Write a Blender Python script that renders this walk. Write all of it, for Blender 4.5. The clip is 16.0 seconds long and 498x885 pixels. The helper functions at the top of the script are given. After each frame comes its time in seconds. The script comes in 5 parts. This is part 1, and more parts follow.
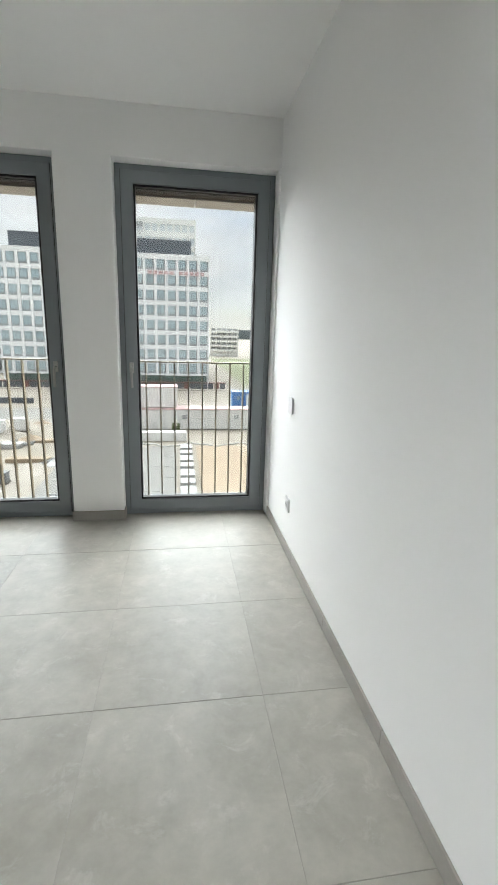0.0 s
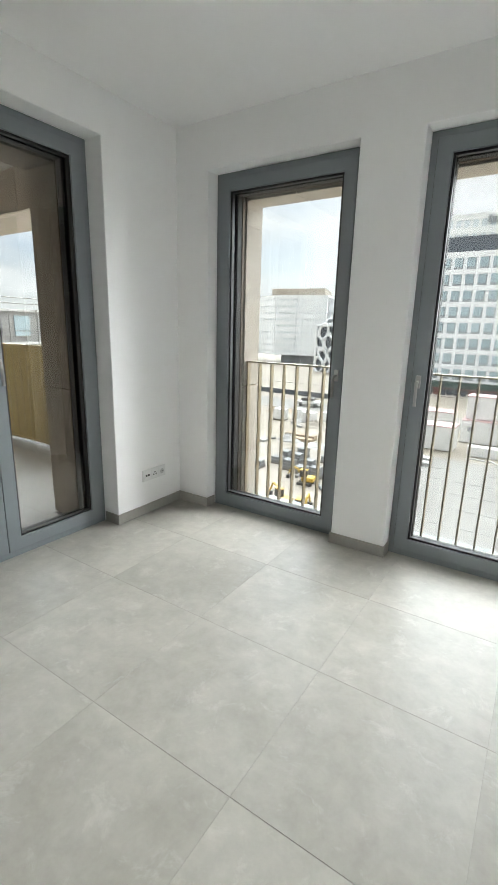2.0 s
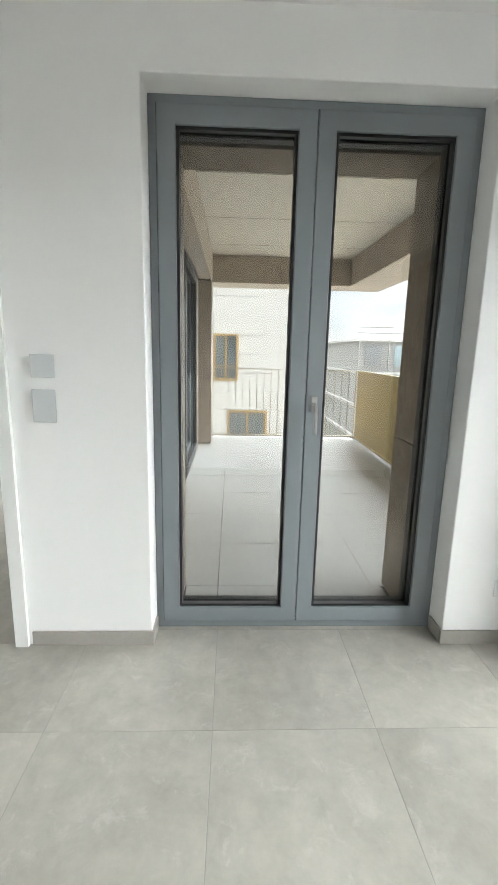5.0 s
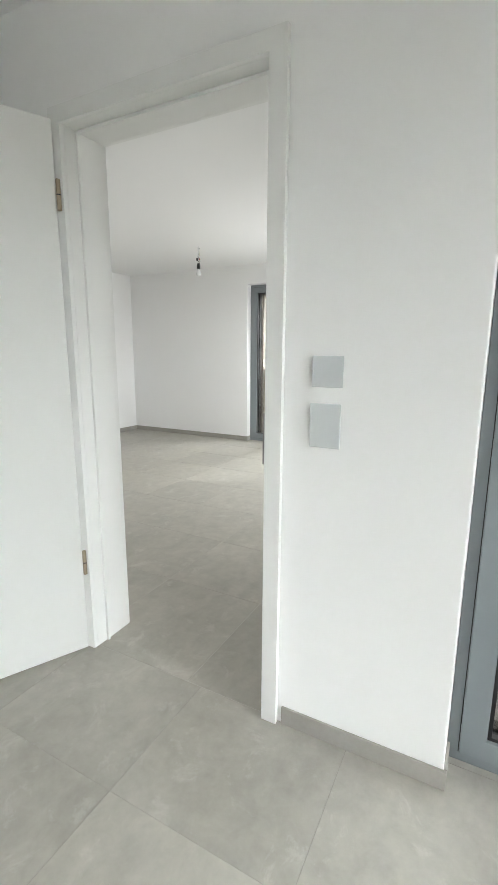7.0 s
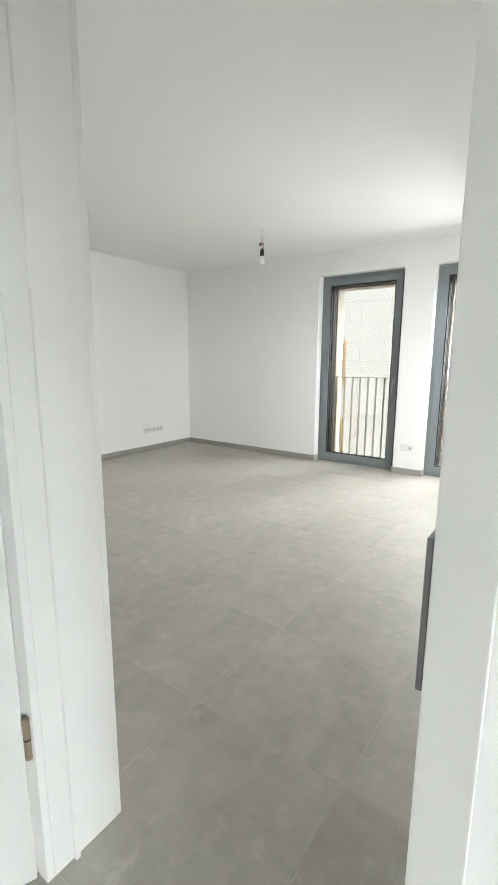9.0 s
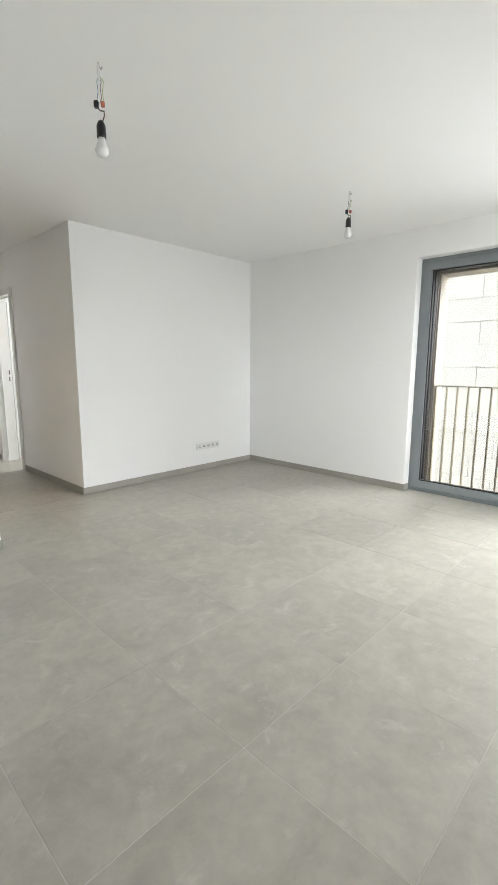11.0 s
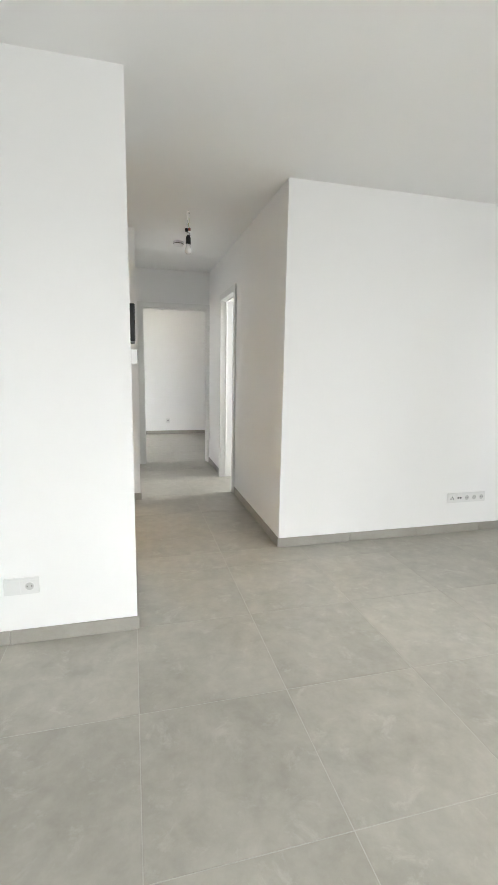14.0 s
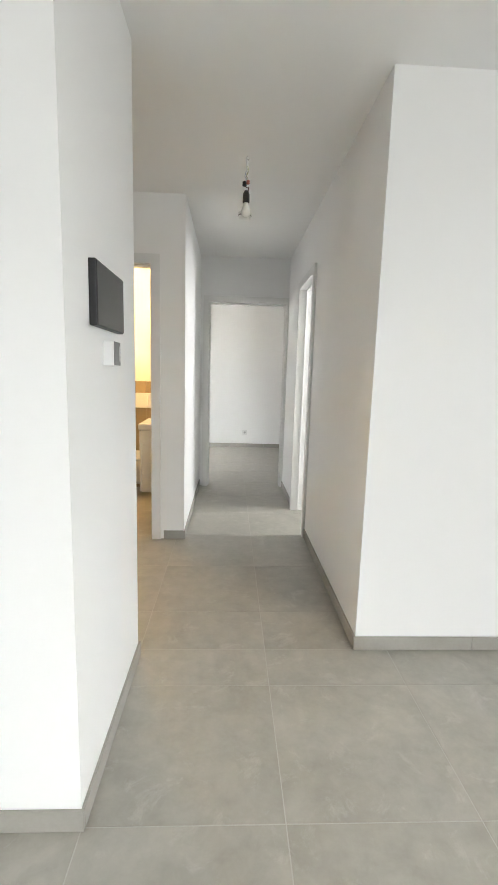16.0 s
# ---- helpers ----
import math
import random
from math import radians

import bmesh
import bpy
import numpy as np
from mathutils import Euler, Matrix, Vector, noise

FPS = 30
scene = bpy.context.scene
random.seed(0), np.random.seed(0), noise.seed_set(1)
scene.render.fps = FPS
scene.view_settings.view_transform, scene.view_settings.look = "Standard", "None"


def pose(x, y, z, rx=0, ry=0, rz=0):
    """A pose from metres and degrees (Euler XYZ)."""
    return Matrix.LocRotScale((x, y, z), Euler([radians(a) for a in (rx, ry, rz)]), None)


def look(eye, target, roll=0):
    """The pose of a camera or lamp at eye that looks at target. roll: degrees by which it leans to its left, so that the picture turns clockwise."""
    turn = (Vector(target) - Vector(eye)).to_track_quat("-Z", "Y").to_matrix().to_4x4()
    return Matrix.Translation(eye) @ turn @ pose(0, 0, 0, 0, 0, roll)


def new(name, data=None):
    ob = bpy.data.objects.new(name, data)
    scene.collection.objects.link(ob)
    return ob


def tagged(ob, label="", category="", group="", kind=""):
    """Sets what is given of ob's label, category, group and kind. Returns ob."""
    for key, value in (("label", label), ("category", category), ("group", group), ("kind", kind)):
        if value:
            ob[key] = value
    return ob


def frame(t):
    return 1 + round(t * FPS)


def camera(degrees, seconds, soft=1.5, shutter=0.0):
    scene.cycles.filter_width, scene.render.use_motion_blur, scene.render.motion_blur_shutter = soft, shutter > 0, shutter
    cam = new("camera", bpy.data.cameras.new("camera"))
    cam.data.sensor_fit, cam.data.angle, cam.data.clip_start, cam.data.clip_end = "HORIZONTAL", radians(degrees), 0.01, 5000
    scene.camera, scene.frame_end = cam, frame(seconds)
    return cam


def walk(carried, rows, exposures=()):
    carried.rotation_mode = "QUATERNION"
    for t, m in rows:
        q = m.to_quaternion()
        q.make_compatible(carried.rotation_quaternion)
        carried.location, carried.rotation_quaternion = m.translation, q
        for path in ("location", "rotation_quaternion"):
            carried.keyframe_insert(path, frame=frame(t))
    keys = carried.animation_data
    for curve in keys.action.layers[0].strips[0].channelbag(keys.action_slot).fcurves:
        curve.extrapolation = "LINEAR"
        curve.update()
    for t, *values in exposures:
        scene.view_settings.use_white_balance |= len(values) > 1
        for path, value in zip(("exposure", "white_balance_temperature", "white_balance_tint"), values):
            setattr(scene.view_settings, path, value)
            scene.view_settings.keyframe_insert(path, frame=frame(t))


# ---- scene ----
cam = camera(58.0, 16.0)
PATH = [
    (0, (0.392, -0.189, 1.283), (0.697, 1.732, 0.82), 1.7),
    (0.5, (0.491, -0.089, 1.313), (0.416, 1.853, 0.84), 1.7),
    (1, (0.636, 0.033, 1.31), (0.158, 1.919, 0.844), 1.6),
    (1.5, (0.659, 0.125, 1.292), (-0.125, 1.904, 0.82), 1.5),
    (2, (0.659, 0.344, 1.3), (-0.397, 1.972, 0.818), 1.5),
    (2.5, (0.611, 0.511, 1.318), (-0.688, 1.955, 0.84), 1.2),
    (3, (0.63, 0.748, 1.279), (-0.919, 1.935, 0.842), 0.7),
    (3.2, (0.621, 0.825, 1.278), (-1.003, 1.913, 0.855), 0.6),
    (5.3, (0.223, 1.233, 1.351), (-1.731, 1.113, 0.945), 1.3),
    (5.5, (0.19, 1.217, 1.349), (-1.75, 0.959, 0.938), 1.2),
    (6, (0.039, 1.099, 1.324), (-1.842, 0.55, 0.922), 0.6),
    (6.5, (-0.116, 0.97, 1.324), (-1.929, 0.219, 0.938), 0.2),
    (7, (-0.297, 0.883, 1.322), (-2.031, -0.036, 0.933), 0.3),
    (7.5, (-0.517, 0.789, 1.331), (-2.201, -0.225, 0.961), 0.9),
    (8, (-0.699, 0.649, 1.318), (-2.367, -0.394, 0.959), 1.3),
    (8.2, (-0.785, 0.602, 1.324), (-2.408, -0.509, 0.964), 0.5),
    (10.3, (-1.643, -0.141, 1.277), (-3.203, -1.337, 0.906), 0.1),
    (10.5, (-1.707, -0.209, 1.287), (-3.242, -1.439, 0.923), 0.0),
    (11, (-1.915, -0.362, 1.287), (-3.338, -1.726, 0.946), 0.2),
    (11.5, (-2.123, -0.487, 1.315), (-3.374, -2.011, 0.981), 1.0),
    (12, (-2.272, -0.653, 1.32), (-3.348, -2.305, 0.978), 1.1),
    (12.5, (-2.403, -0.867, 1.342), (-3.319, -2.614, 1.009), 1.0),
    (13, (-2.569, -1.057, 1.331), (-3.326, -2.878, 0.994), 1.0),
    (13.5, (-2.741, -1.242, 1.343), (-3.355, -3.115, 1.005), 1.1),
    (14, (-2.871, -1.505, 1.325), (-3.37, -3.414, 0.998), 1.0),
    (14.5, (-2.977, -1.77, 1.35), (-3.369, -3.706, 1.035), 0.9),
    (15, (-3.136, -2.017, 1.325), (-3.407, -3.975, 1.021), 1.3),
    (15.5, (-3.221, -2.248, 1.32), (-3.393, -4.218, 1.016), 1.7),
    (16, (-3.274, -2.553, 1.327), (-3.363, -4.528, 1.019), 1.6),
]
walk(cam, [(t, look(eye, target, roll)) for t, eye, target, roll in PATH], [(0, 4.95), (2, 5.17), (3, 5.33), (5.5, 5.45), (7, 5.52), (8, 5.5), (10.5, 5.58), (12, 5.8), (16, 5.87)])

# ---- world, sun, large lights ----
world = bpy.data.worlds.new("world")
scene.world = world
world.use_nodes = True


def build_world():
    nt = world.node_tree
    nt.nodes.clear()
    n, l = nt.nodes.new, nt.links.new
    out = n("ShaderNodeOutputWorld")
    bg = n("ShaderNodeBackground")
    sky = n("ShaderNodeTexSky")
    sky.sky_type = "NISHITA"
    sky.sun_disc = False
    sky.sun_elevation = radians(25)
    sky.sun_rotation = radians(-17)
    sky.air_density, sky.dust_density, sky.ozone_density = 1.0, 0.8, 2.0
    gain = n("ShaderNodeVectorMath")
    gain.operation = "MULTIPLY"
    gain.inputs[1].default_value = (SKY_BLUE * 0.82, SKY_BLUE * 0.94, SKY_BLUE * 1.08)
    l(sky.outputs[0], gain.inputs[0])
    co = n("ShaderNodeTexCoord")
    sep = n("ShaderNodeSeparateXYZ")
    l(co.outputs["Generated"], sep.inputs[0])
    stretch = n("ShaderNodeMapping")
    stretch.inputs["Scale"].default_value = (1.0, 1.0, 3.2)
    l(co.outputs["Generated"], stretch.inputs[0])
    cloud = n("ShaderNodeTexNoise")
    cloud.inputs["Scale"].default_value = 3.4
    cloud.inputs["Detail"].default_value = 9
    cloud.inputs["Roughness"].default_value = 0.58
    l(stretch.outputs[0], cloud.inputs["Vector"])
    cover = n("ShaderNodeMapRange")
    cover.inputs["From Min"].default_value, cover.inputs["From Max"].default_value = 0.36, 0.6
    cover.inputs["To Min"].default_value, cover.inputs["To Max"].default_value = 0.55, 1.0
    l(cloud.outputs["Fac"], cover.inputs["Value"])
    # an overcast sky is brighter overhead than at the horizon
    lift = n("ShaderNodeMapRange")
    lift.inputs["From Min"].default_value, lift.inputs["From Max"].default_value = 0.3, 1.0
    lift.inputs["To Min"].default_value, lift.inputs["To Max"].default_value = CLOUD_LOW, CLOUD_HIGH
    l(sep.outputs["Z"], lift.inputs["Value"])
    tone = n("ShaderNodeTexNoise")
    tone.inputs["Scale"].default_value = 7.0
    tone.inputs["Detail"].default_value = 6
    l(stretch.outputs[0], tone.inputs["Vector"])
    shade = n("ShaderNodeMapRange")
    shade.inputs["From Min"].default_value, shade.inputs["From Max"].default_value = 0.3, 0.7
    shade.inputs["To Min"].default_value, shade.inputs["To Max"].default_value = 0.76, 1.12
    l(tone.outputs["Fac"], shade.inputs["Value"])
    mul = n("ShaderNodeMath")
    mul.operation = "MULTIPLY"
    l(lift.outputs[0], mul.inputs[0])
    l(shade.outputs[0], mul.inputs[1])
    white = n("ShaderNodeVectorMath")
    white.operation = "SCALE"
    white.inputs[0].default_value = (0.97, 0.99, 1.0)
    l(mul.outputs[0], white.inputs["Scale"])
    mix = n("ShaderNodeMix")
    mix.data_type = "RGBA"
    l(cover.outputs[0], mix.inputs["Factor"])
    l(gain.outputs[0], mix.inputs["A"])
    l(white.outputs[0], mix.inputs["B"])
    l(mix.outputs["Result"], bg.inputs["Color"])
    bg.inputs["Strength"].default_value = SKY
    l(bg.outputs[0], out.inputs["Surface"])


SKY = 0.1
SKY_BLUE, CLOUD_LOW, CLOUD_HIGH = 0.105, 1.15, 4.6
build_world()

sun = new("sun", bpy.data.lights.new("sun", "SUN"))
sun.data.energy, sun.data.angle, sun.data.color = 1.5, radians(110), (0.93, 0.975, 1.0)
sun.matrix_world = look((-6.5, 21.5, 7.5), (0, 0, 0))


def window_light(name, at, aim, width, height, watts):
    """Sky light that comes in by an opening that the walk never looks at."""
    ob = new(name, bpy.data.lights.new(name, "AREA"))
    ob.data.shape, ob.data.size, ob.data.size_y, ob.data.energy = "RECTANGLE", width, height, watts
    ob.data.color = (0.965, 0.985, 1.0)
    ob.matrix_world = look(at, aim)
    return ob


window_light("north_window_light", (-5.15, 0.52, 1.2), (-5.15, -2.0, -0.5), 1.4, 2.1, 1.05)
window_light("west_window_light", (-6.69, -0.46, 1.15), (-4.0, -0.8, -0.2), 0.74, 2.1, 1.1)
window_light("side_room_window_light", (-6.28, -6.45, 1.55), (-4.0, -6.4, 1.0), 0.85, 1.25, 1.1)
wc_lamp = new("wc_light", bpy.data.lights.new("wc_light", "POINT"))
wc_lamp.data.energy, wc_lamp.data.color, wc_lamp.data.shadow_soft_size = 0.7, (1.0, 0.63, 0.26), 0.05
wc_lamp.location = (-1.95, -6.75, 2.38)


# ---- materials ----
def material(name, colour, rough=0.5, metal=0.0, grain=0.0, scale=20.0, clouds=0.0, cloud_scale=2.0, bump=0.0, bump_scale=60.0,
             per_piece=0.0, spec=0.5, colour2=None, coat=0.0):
    """A surface with two scales of variation: fine grain and large clouds, plus a fine relief."""
    m = bpy.data.materials.new(name)
    m.use_nodes = True
    nt = m.node_tree
    n, l = nt.nodes.new, nt.links.new
    b = nt.nodes["Principled BSDF"]
    b.inputs["Roughness"].default_value = rough
    b.inputs["Metallic"].default_value = metal
    b.inputs["Specular IOR Level"].default_value = spec
    b.inputs["Coat Weight"].default_value = coat
    co = n("ShaderNodeTexCoord")
    pos = n("ShaderNodeNewGeometry")
    dark = colour2 or tuple(c * 0.72 for c in colour)
    base = n("ShaderNodeMix")
    base.data_type = "RGBA"
    base.inputs["A"].default_value = (*colour, 1)
    base.inputs["B"].default_value = (*dark, 1)
    add = n("ShaderNodeMath")
    add.operation = "ADD"
    total = n("ShaderNodeMath")
    total.operation = "ADD"
    total.use_clamp = True

    def wave(s, detail, weight, rough_=0.55):
        t = n("ShaderNodeTexNoise")
        t.inputs["Scale"].default_value = s
        t.inputs["Detail"].default_value = detail
        t.inputs["Roughness"].default_value = rough_
        l(pos.outputs["Position"], t.inputs["Vector"])
        r = n("ShaderNodeMapRange")
        r.inputs["From Min"].default_value, r.inputs["From Max"].default_value = 0.32, 0.68
        r.inputs["To Min"].default_value, r.inputs["To Max"].default_value = 0.0, weight
        l(t.outputs["Fac"], r.inputs["Value"])
        return r.outputs[0]

    l(wave(scale, 4, grain), add.inputs[0])
    l(wave(cloud_scale, 7, clouds, 0.62), add.inputs[1])
    l(add.outputs[0], total.inputs[0])
    if per_piece:
        info = n("ShaderNodeObjectInfo")
        k = n("ShaderNodeMath")
        k.operation = "MULTIPLY"
        k.inputs[1].default_value = per_piece
        l(info.outputs["Random"], k.inputs[0])
        l(k.outputs[0], total.inputs[1])
    else:
        total.inputs[1].default_value = 0.0
    l(total.outputs[0], base.inputs["Factor"])
    l(base.outputs["Result"], b.inputs["Base Color"])
    if bump:
        t = n("ShaderNodeTexNoise")
        t.inputs["Scale"].default_value = bump_scale
        t.inputs["Detail"].default_value = 5
        l(pos.outputs["Position"], t.inputs["Vector"])
        bp = n("ShaderNodeBump")
        bp.inputs["Strength"].default_value = bump
        bp.inputs["Distance"].default_value = 0.004
        l(t.outputs["Fac"], bp.inputs["Height"])
        l(bp.outputs[0], b.inputs["Normal"])
    return m


def tile_material(name, light, dark, smear, rough):
    """Concrete-look porcelain: soft clouds, pale trowel smears, each tile cut from another place of the pattern."""
    m = bpy.data.materials.new(name)
    m.use_nodes = True
    nt = m.node_tree
    n, l = nt.nodes.new, nt.links.new
    b = nt.nodes["Principled BSDF"]
    pos = n("ShaderNodeNewGeometry")
    info = n("ShaderNodeObjectInfo")
    shift = n("ShaderNodeVectorMath")
    shift.operation = "MULTIPLY_ADD"
    comb = n("ShaderNodeCombineXYZ")
    l(info.outputs["Random"], comb.inputs[0])
    l(info.outputs["Random"], comb.inputs[1])
    l(comb.outputs[0], shift.inputs[0])
    shift.inputs[1].default_value = (47.0, 31.0, 0.0)
    l(pos.outputs["Position"], shift.inputs[2])

    def wave(s, detail, rough_, lo, hi, warp=0.0):
        t = n("ShaderNodeTexNoise")
        t.inputs["Scale"].default_value = s
        t.inputs["Detail"].default_value = detail
        t.inputs["Roughness"].default_value = rough_
        t.inputs["Distortion"].default_value = warp
        l(shift.outputs[0], t.inputs["Vector"])
        r = n("ShaderNodeMapRange")
        r.inputs["From Min"].default_value, r.inputs["From Max"].default_value = lo, hi
        l(t.outputs["Fac"], r.inputs["Value"])
        return r.outputs[0]

    clouds = wave(2.6, 6, 0.6, 0.35, 0.68, 0.6)
    grain = wave(55, 3, 0.6, 0.2, 0.8)
    streak = wave(7.5, 10, 0.72, 0.56, 0.66, 0.5)
    mottle = wave(13, 6, 0.62, 0.3, 0.72, 0.3)
    f = n("ShaderNodeMath")
    f.operation = "MULTIPLY_ADD"
    l(grain, f.inputs[0])
    f.inputs[1].default_value = 0.14
    half = n("ShaderNodeMath")
    half.operation = "MULTIPLY_ADD"
    l(mottle, half.inputs[0])
    half.inputs[1].default_value = 0.5
    low = n("ShaderNodeMath")
    low.operation = "MULTIPLY_ADD"
    l(clouds, low.inputs[0])
    low.inputs[1].default_value, low.inputs[2].default_value = 0.62, -0.1
    l(low.outputs[0], half.inputs[2])
    l(half.outputs[0], f.inputs[2])
    mix = n("ShaderNodeMix")
    mix.data_type = "RGBA"
    mix.inputs["A"].default_value = (*dark, 1)
    mix.inputs["B"].default_value = (*light, 1)
    l(f.outputs[0], mix.inputs["Factor"])
    mix2 = n("ShaderNodeMix")
    mix2.data_type = "RGBA"
    k = n("ShaderNodeMath")
    k.operation = "MULTIPLY"
    k.inputs[1].default_value = 0.38
    l(streak, k.inputs[0])
    l(k.outputs[0], mix2.inputs["Factor"])
    l(mix.outputs["Result"], mix2.inputs["A"])
    mix2.inputs["B"].default_value = (*smear, 1)
    own = n("ShaderNodeMapRange")
    own.inputs["To Min"].default_value, own.inputs["To Max"].default_value = 0.955, 1.035
    l(info.outputs["Random"], own.inputs["Value"])
    toned = n("ShaderNodeVectorMath")
    toned.operation = "SCALE"
    l(mix2.outputs["Result"], toned.inputs[0])
    l(own.outputs[0], toned.inputs["Scale"])
    l(toned.outputs[0], b.inputs["Base Color"])
    r = n("ShaderNodeMapRange")
    r.inputs["To Min"].default_value, r.inputs["To Max"].default_value = rough - 0.06, rough + 0.1
    l(clouds, r.inputs["Value"])
    l(r.outputs[0], b.inputs["Roughness"])
    bp = n("ShaderNodeBump")
    bp.inputs["Strength"].default_value = 0.12
    bp.inputs["Distance"].default_value = 0.003
    l(streak, bp.inputs["Height"])
    l(bp.outputs[0], b.inputs["Normal"])
    return m


# the dark tint holds down the brightness of the view outside
def glass_material(name, tint=(0.495, 0.508, 0.505)):
    m = bpy.data.materials.new(name)
    m.use_nodes = True
    nt = m.node_tree
    nt.nodes.clear()
    n, l = nt.nodes.new, nt.links.new
    out = n("ShaderNodeOutputMaterial")
    clear = n("ShaderNodeBsdfTransparent")
    clear.inputs[0].default_value = (*tint, 1)
    gloss = n("ShaderNodeBsdfGlossy")
    gloss.inputs["Roughness"].default_value = 0.02
    fr = n("ShaderNodeFresnel")
    fr.inputs[0].default_value = 1.5
    mix = n("ShaderNodeMixShader")
    l(fr.outputs[0], mix.inputs[0])
    l(clear.outputs[0], mix.inputs[1])
    l(gloss.outputs[0], mix.inputs[2])
    l(mix.outputs[0], out.inputs[0])
    return m


def glow_material(name, colour, strength):
    m = bpy.data.materials.new(name)
    m.use_nodes = True
    b = m.node_tree.nodes["Principled BSDF"]
    b.inputs["Base Color"].default_value = (*colour, 1)
    b.inputs["Emission Color"].default_value = (*colour, 1)
    b.inputs["Emission Strength"].default_value = strength
    return m


M_WALL = material("white wall paint", (0.916, 0.914, 0.905), 0.85, grain=0.05, scale=160, clouds=0.1, cloud_scale=0.9, bump=0.05, bump_scale=240, spec=0.25, colour2=(0.865, 0.865, 0.85))
M_CEIL = material("white ceiling paint", (0.916, 0.914, 0.905), 0.9, grain=0.04, scale=140, clouds=0.1, cloud_scale=0.7, bump=0.05, bump_scale=200, spec=0.2, colour2=(0.865, 0.865, 0.85))
M_TILE = tile_material("concrete-look porcelain", (0.465, 0.444, 0.390), (0.325, 0.309, 0.268), (0.555, 0.542, 0.495), 0.36)
M_GROUT_DARK = material("grey grout", (0.37, 0.355, 0.32), 0.9, grain=0.3, scale=120, clouds=0.25, cloud_scale=3)
M_GROUT = material("pale grey grout", (0.54, 0.525, 0.485), 0.9, grain=0.3, scale=120, clouds=0.25, cloud_scale=3)
M_SKIRT = material("porcelain skirting", (0.40, 0.38, 0.345), 0.45, grain=0.2, scale=70, clouds=0.5, cloud_scale=4, per_piece=0.25, colour2=(0.31, 0.295, 0.26))
M_LACQ = material("white lacquered door", (0.82, 0.82, 0.80), 0.38, grain=0.03, scale=90, clouds=0.06, cloud_scale=1.4, colour2=(0.78, 0.78, 0.76))
M_ALU = material("grey powder-coated aluminium", (0.225, 0.25, 0.262), 0.42, metal=0.0, grain=0.12, scale=350, clouds=0.12, cloud_scale=2, bump=0.04, bump_scale=900)
M_GASKET = material("black rubber gasket", (0.012, 0.012, 0.013), 0.55, grain=0.3, scale=90)
M_BRONZE = material("brown bronze aluminium", (0.16, 0.115, 0.085), 0.42, metal=0.6, grain=0.2, scale=200, clouds=0.2)
M_GOLD = material("golden anodised metal", (0.52, 0.41, 0.19), 0.45, metal=0.2, grain=0.15, scale=120, clouds=0.2, cloud_scale=3, colour2=(0.40, 0.30, 0.13))
M_RAIL = material("champagne bronze railing", (0.40, 0.325, 0.215), 0.42, metal=0.5, grain=0.15, scale=150, clouds=0.2)
M_STEEL = material("brushed stainless steel", (0.42, 0.41, 0.395), 0.3, metal=1.0, grain=0.15, scale=400)
M_STONE = material("beige shell limestone", (0.50, 0.435, 0.36), 0.75, grain=0.6, scale=30, clouds=0.6, cloud_scale=11, bump=0.35, bump_scale=70, per_piece=0.25, colour2=(0.27, 0.225, 0.175))
M_STONE_PALE = material("pale limestone", (0.62, 0.56, 0.49), 0.75, grain=0.3, scale=60, clouds=0.4, cloud_scale=3, bump=0.2, colour2=(0.52, 0.46, 0.40))
M_CONC = material("fair-faced concrete", (0.80, 0.765, 0.70), 0.8, grain=0.25, scale=40, clouds=0.5, cloud_scale=1.6, bump=0.15, colour2=(0.73, 0.69, 0.62))
M_TERR = material("pale terrace slab", (0.46, 0.45, 0.435), 0.6, grain=0.25, scale=90, clouds=0.35, cloud_scale=2.5, per_piece=0.25, bump=0.1, colour2=(0.40, 0.39, 0.375))
M_CONC_JOINT = material("concrete joint", (0.36, 0.33, 0.28), 0.9)
M_DARKJOINT = material("dark open joint", (0.06, 0.058, 0.055), 0.95, grain=0.3)
M_PLASTIC = material("white plastic", (0.80, 0.80, 0.79), 0.3, grain=0.02, scale=100)
M_SWITCH = material("pale glass switch plate", (0.64, 0.665, 0.67), 0.22, grain=0.05, scale=60, coat=0.3)
M_HINGE = material("brass-toned steel", (0.40, 0.33, 0.24), 0.35, metal=0.8, grain=0.15, scale=300)
M_BLOCKS_DARK = material("brushed grey switch metal", (0.20, 0.20, 0.20), 0.4, grain=0.2, scale=300)
M_BLACK = material("black plastic", (0.015, 0.015, 0.016), 0.35, grain=0.2, scale=80)
M_SCREEN = material("black glass screen", (0.022, 0.022, 0.022), 0.22, spec=0.6)
# both glasses are darkened in colour to dim the daylight seen through them
M_GLASS = glass_material("dimmed window glass")
M_GLASS_DIMMED = glass_material("dimmed door glass", (0.505, 0.516, 0.512))
M_WIRE_B = material("blue wire", (0.12, 0.22, 0.36), 0.5)
M_WIRE_G = material("yellow and green wire", (0.42, 0.45, 0.16), 0.5)
M_WIRE_N = material("brown wire", (0.10, 0.06, 0.045), 0.5)
M_TERMINAL = material("red terminal block", (0.35, 0.10, 0.07), 0.5)
M_CERAMIC = material("white ceramic", (0.85, 0.84, 0.82), 0.12, spec=0.6)
M_WC_TILE = material("warm grey wall tile", (0.36, 0.27, 0.16), 0.4, grain=0.2, clouds=0.4, per_piece=0.2)
M_BULB = material("frosted bulb glass", (0.86, 0.86, 0.85), 0.25, spec=0.6)
M_LAMP_ON = glow_material("glowing downlight", (1.0, 0.72, 0.36), 12.0)


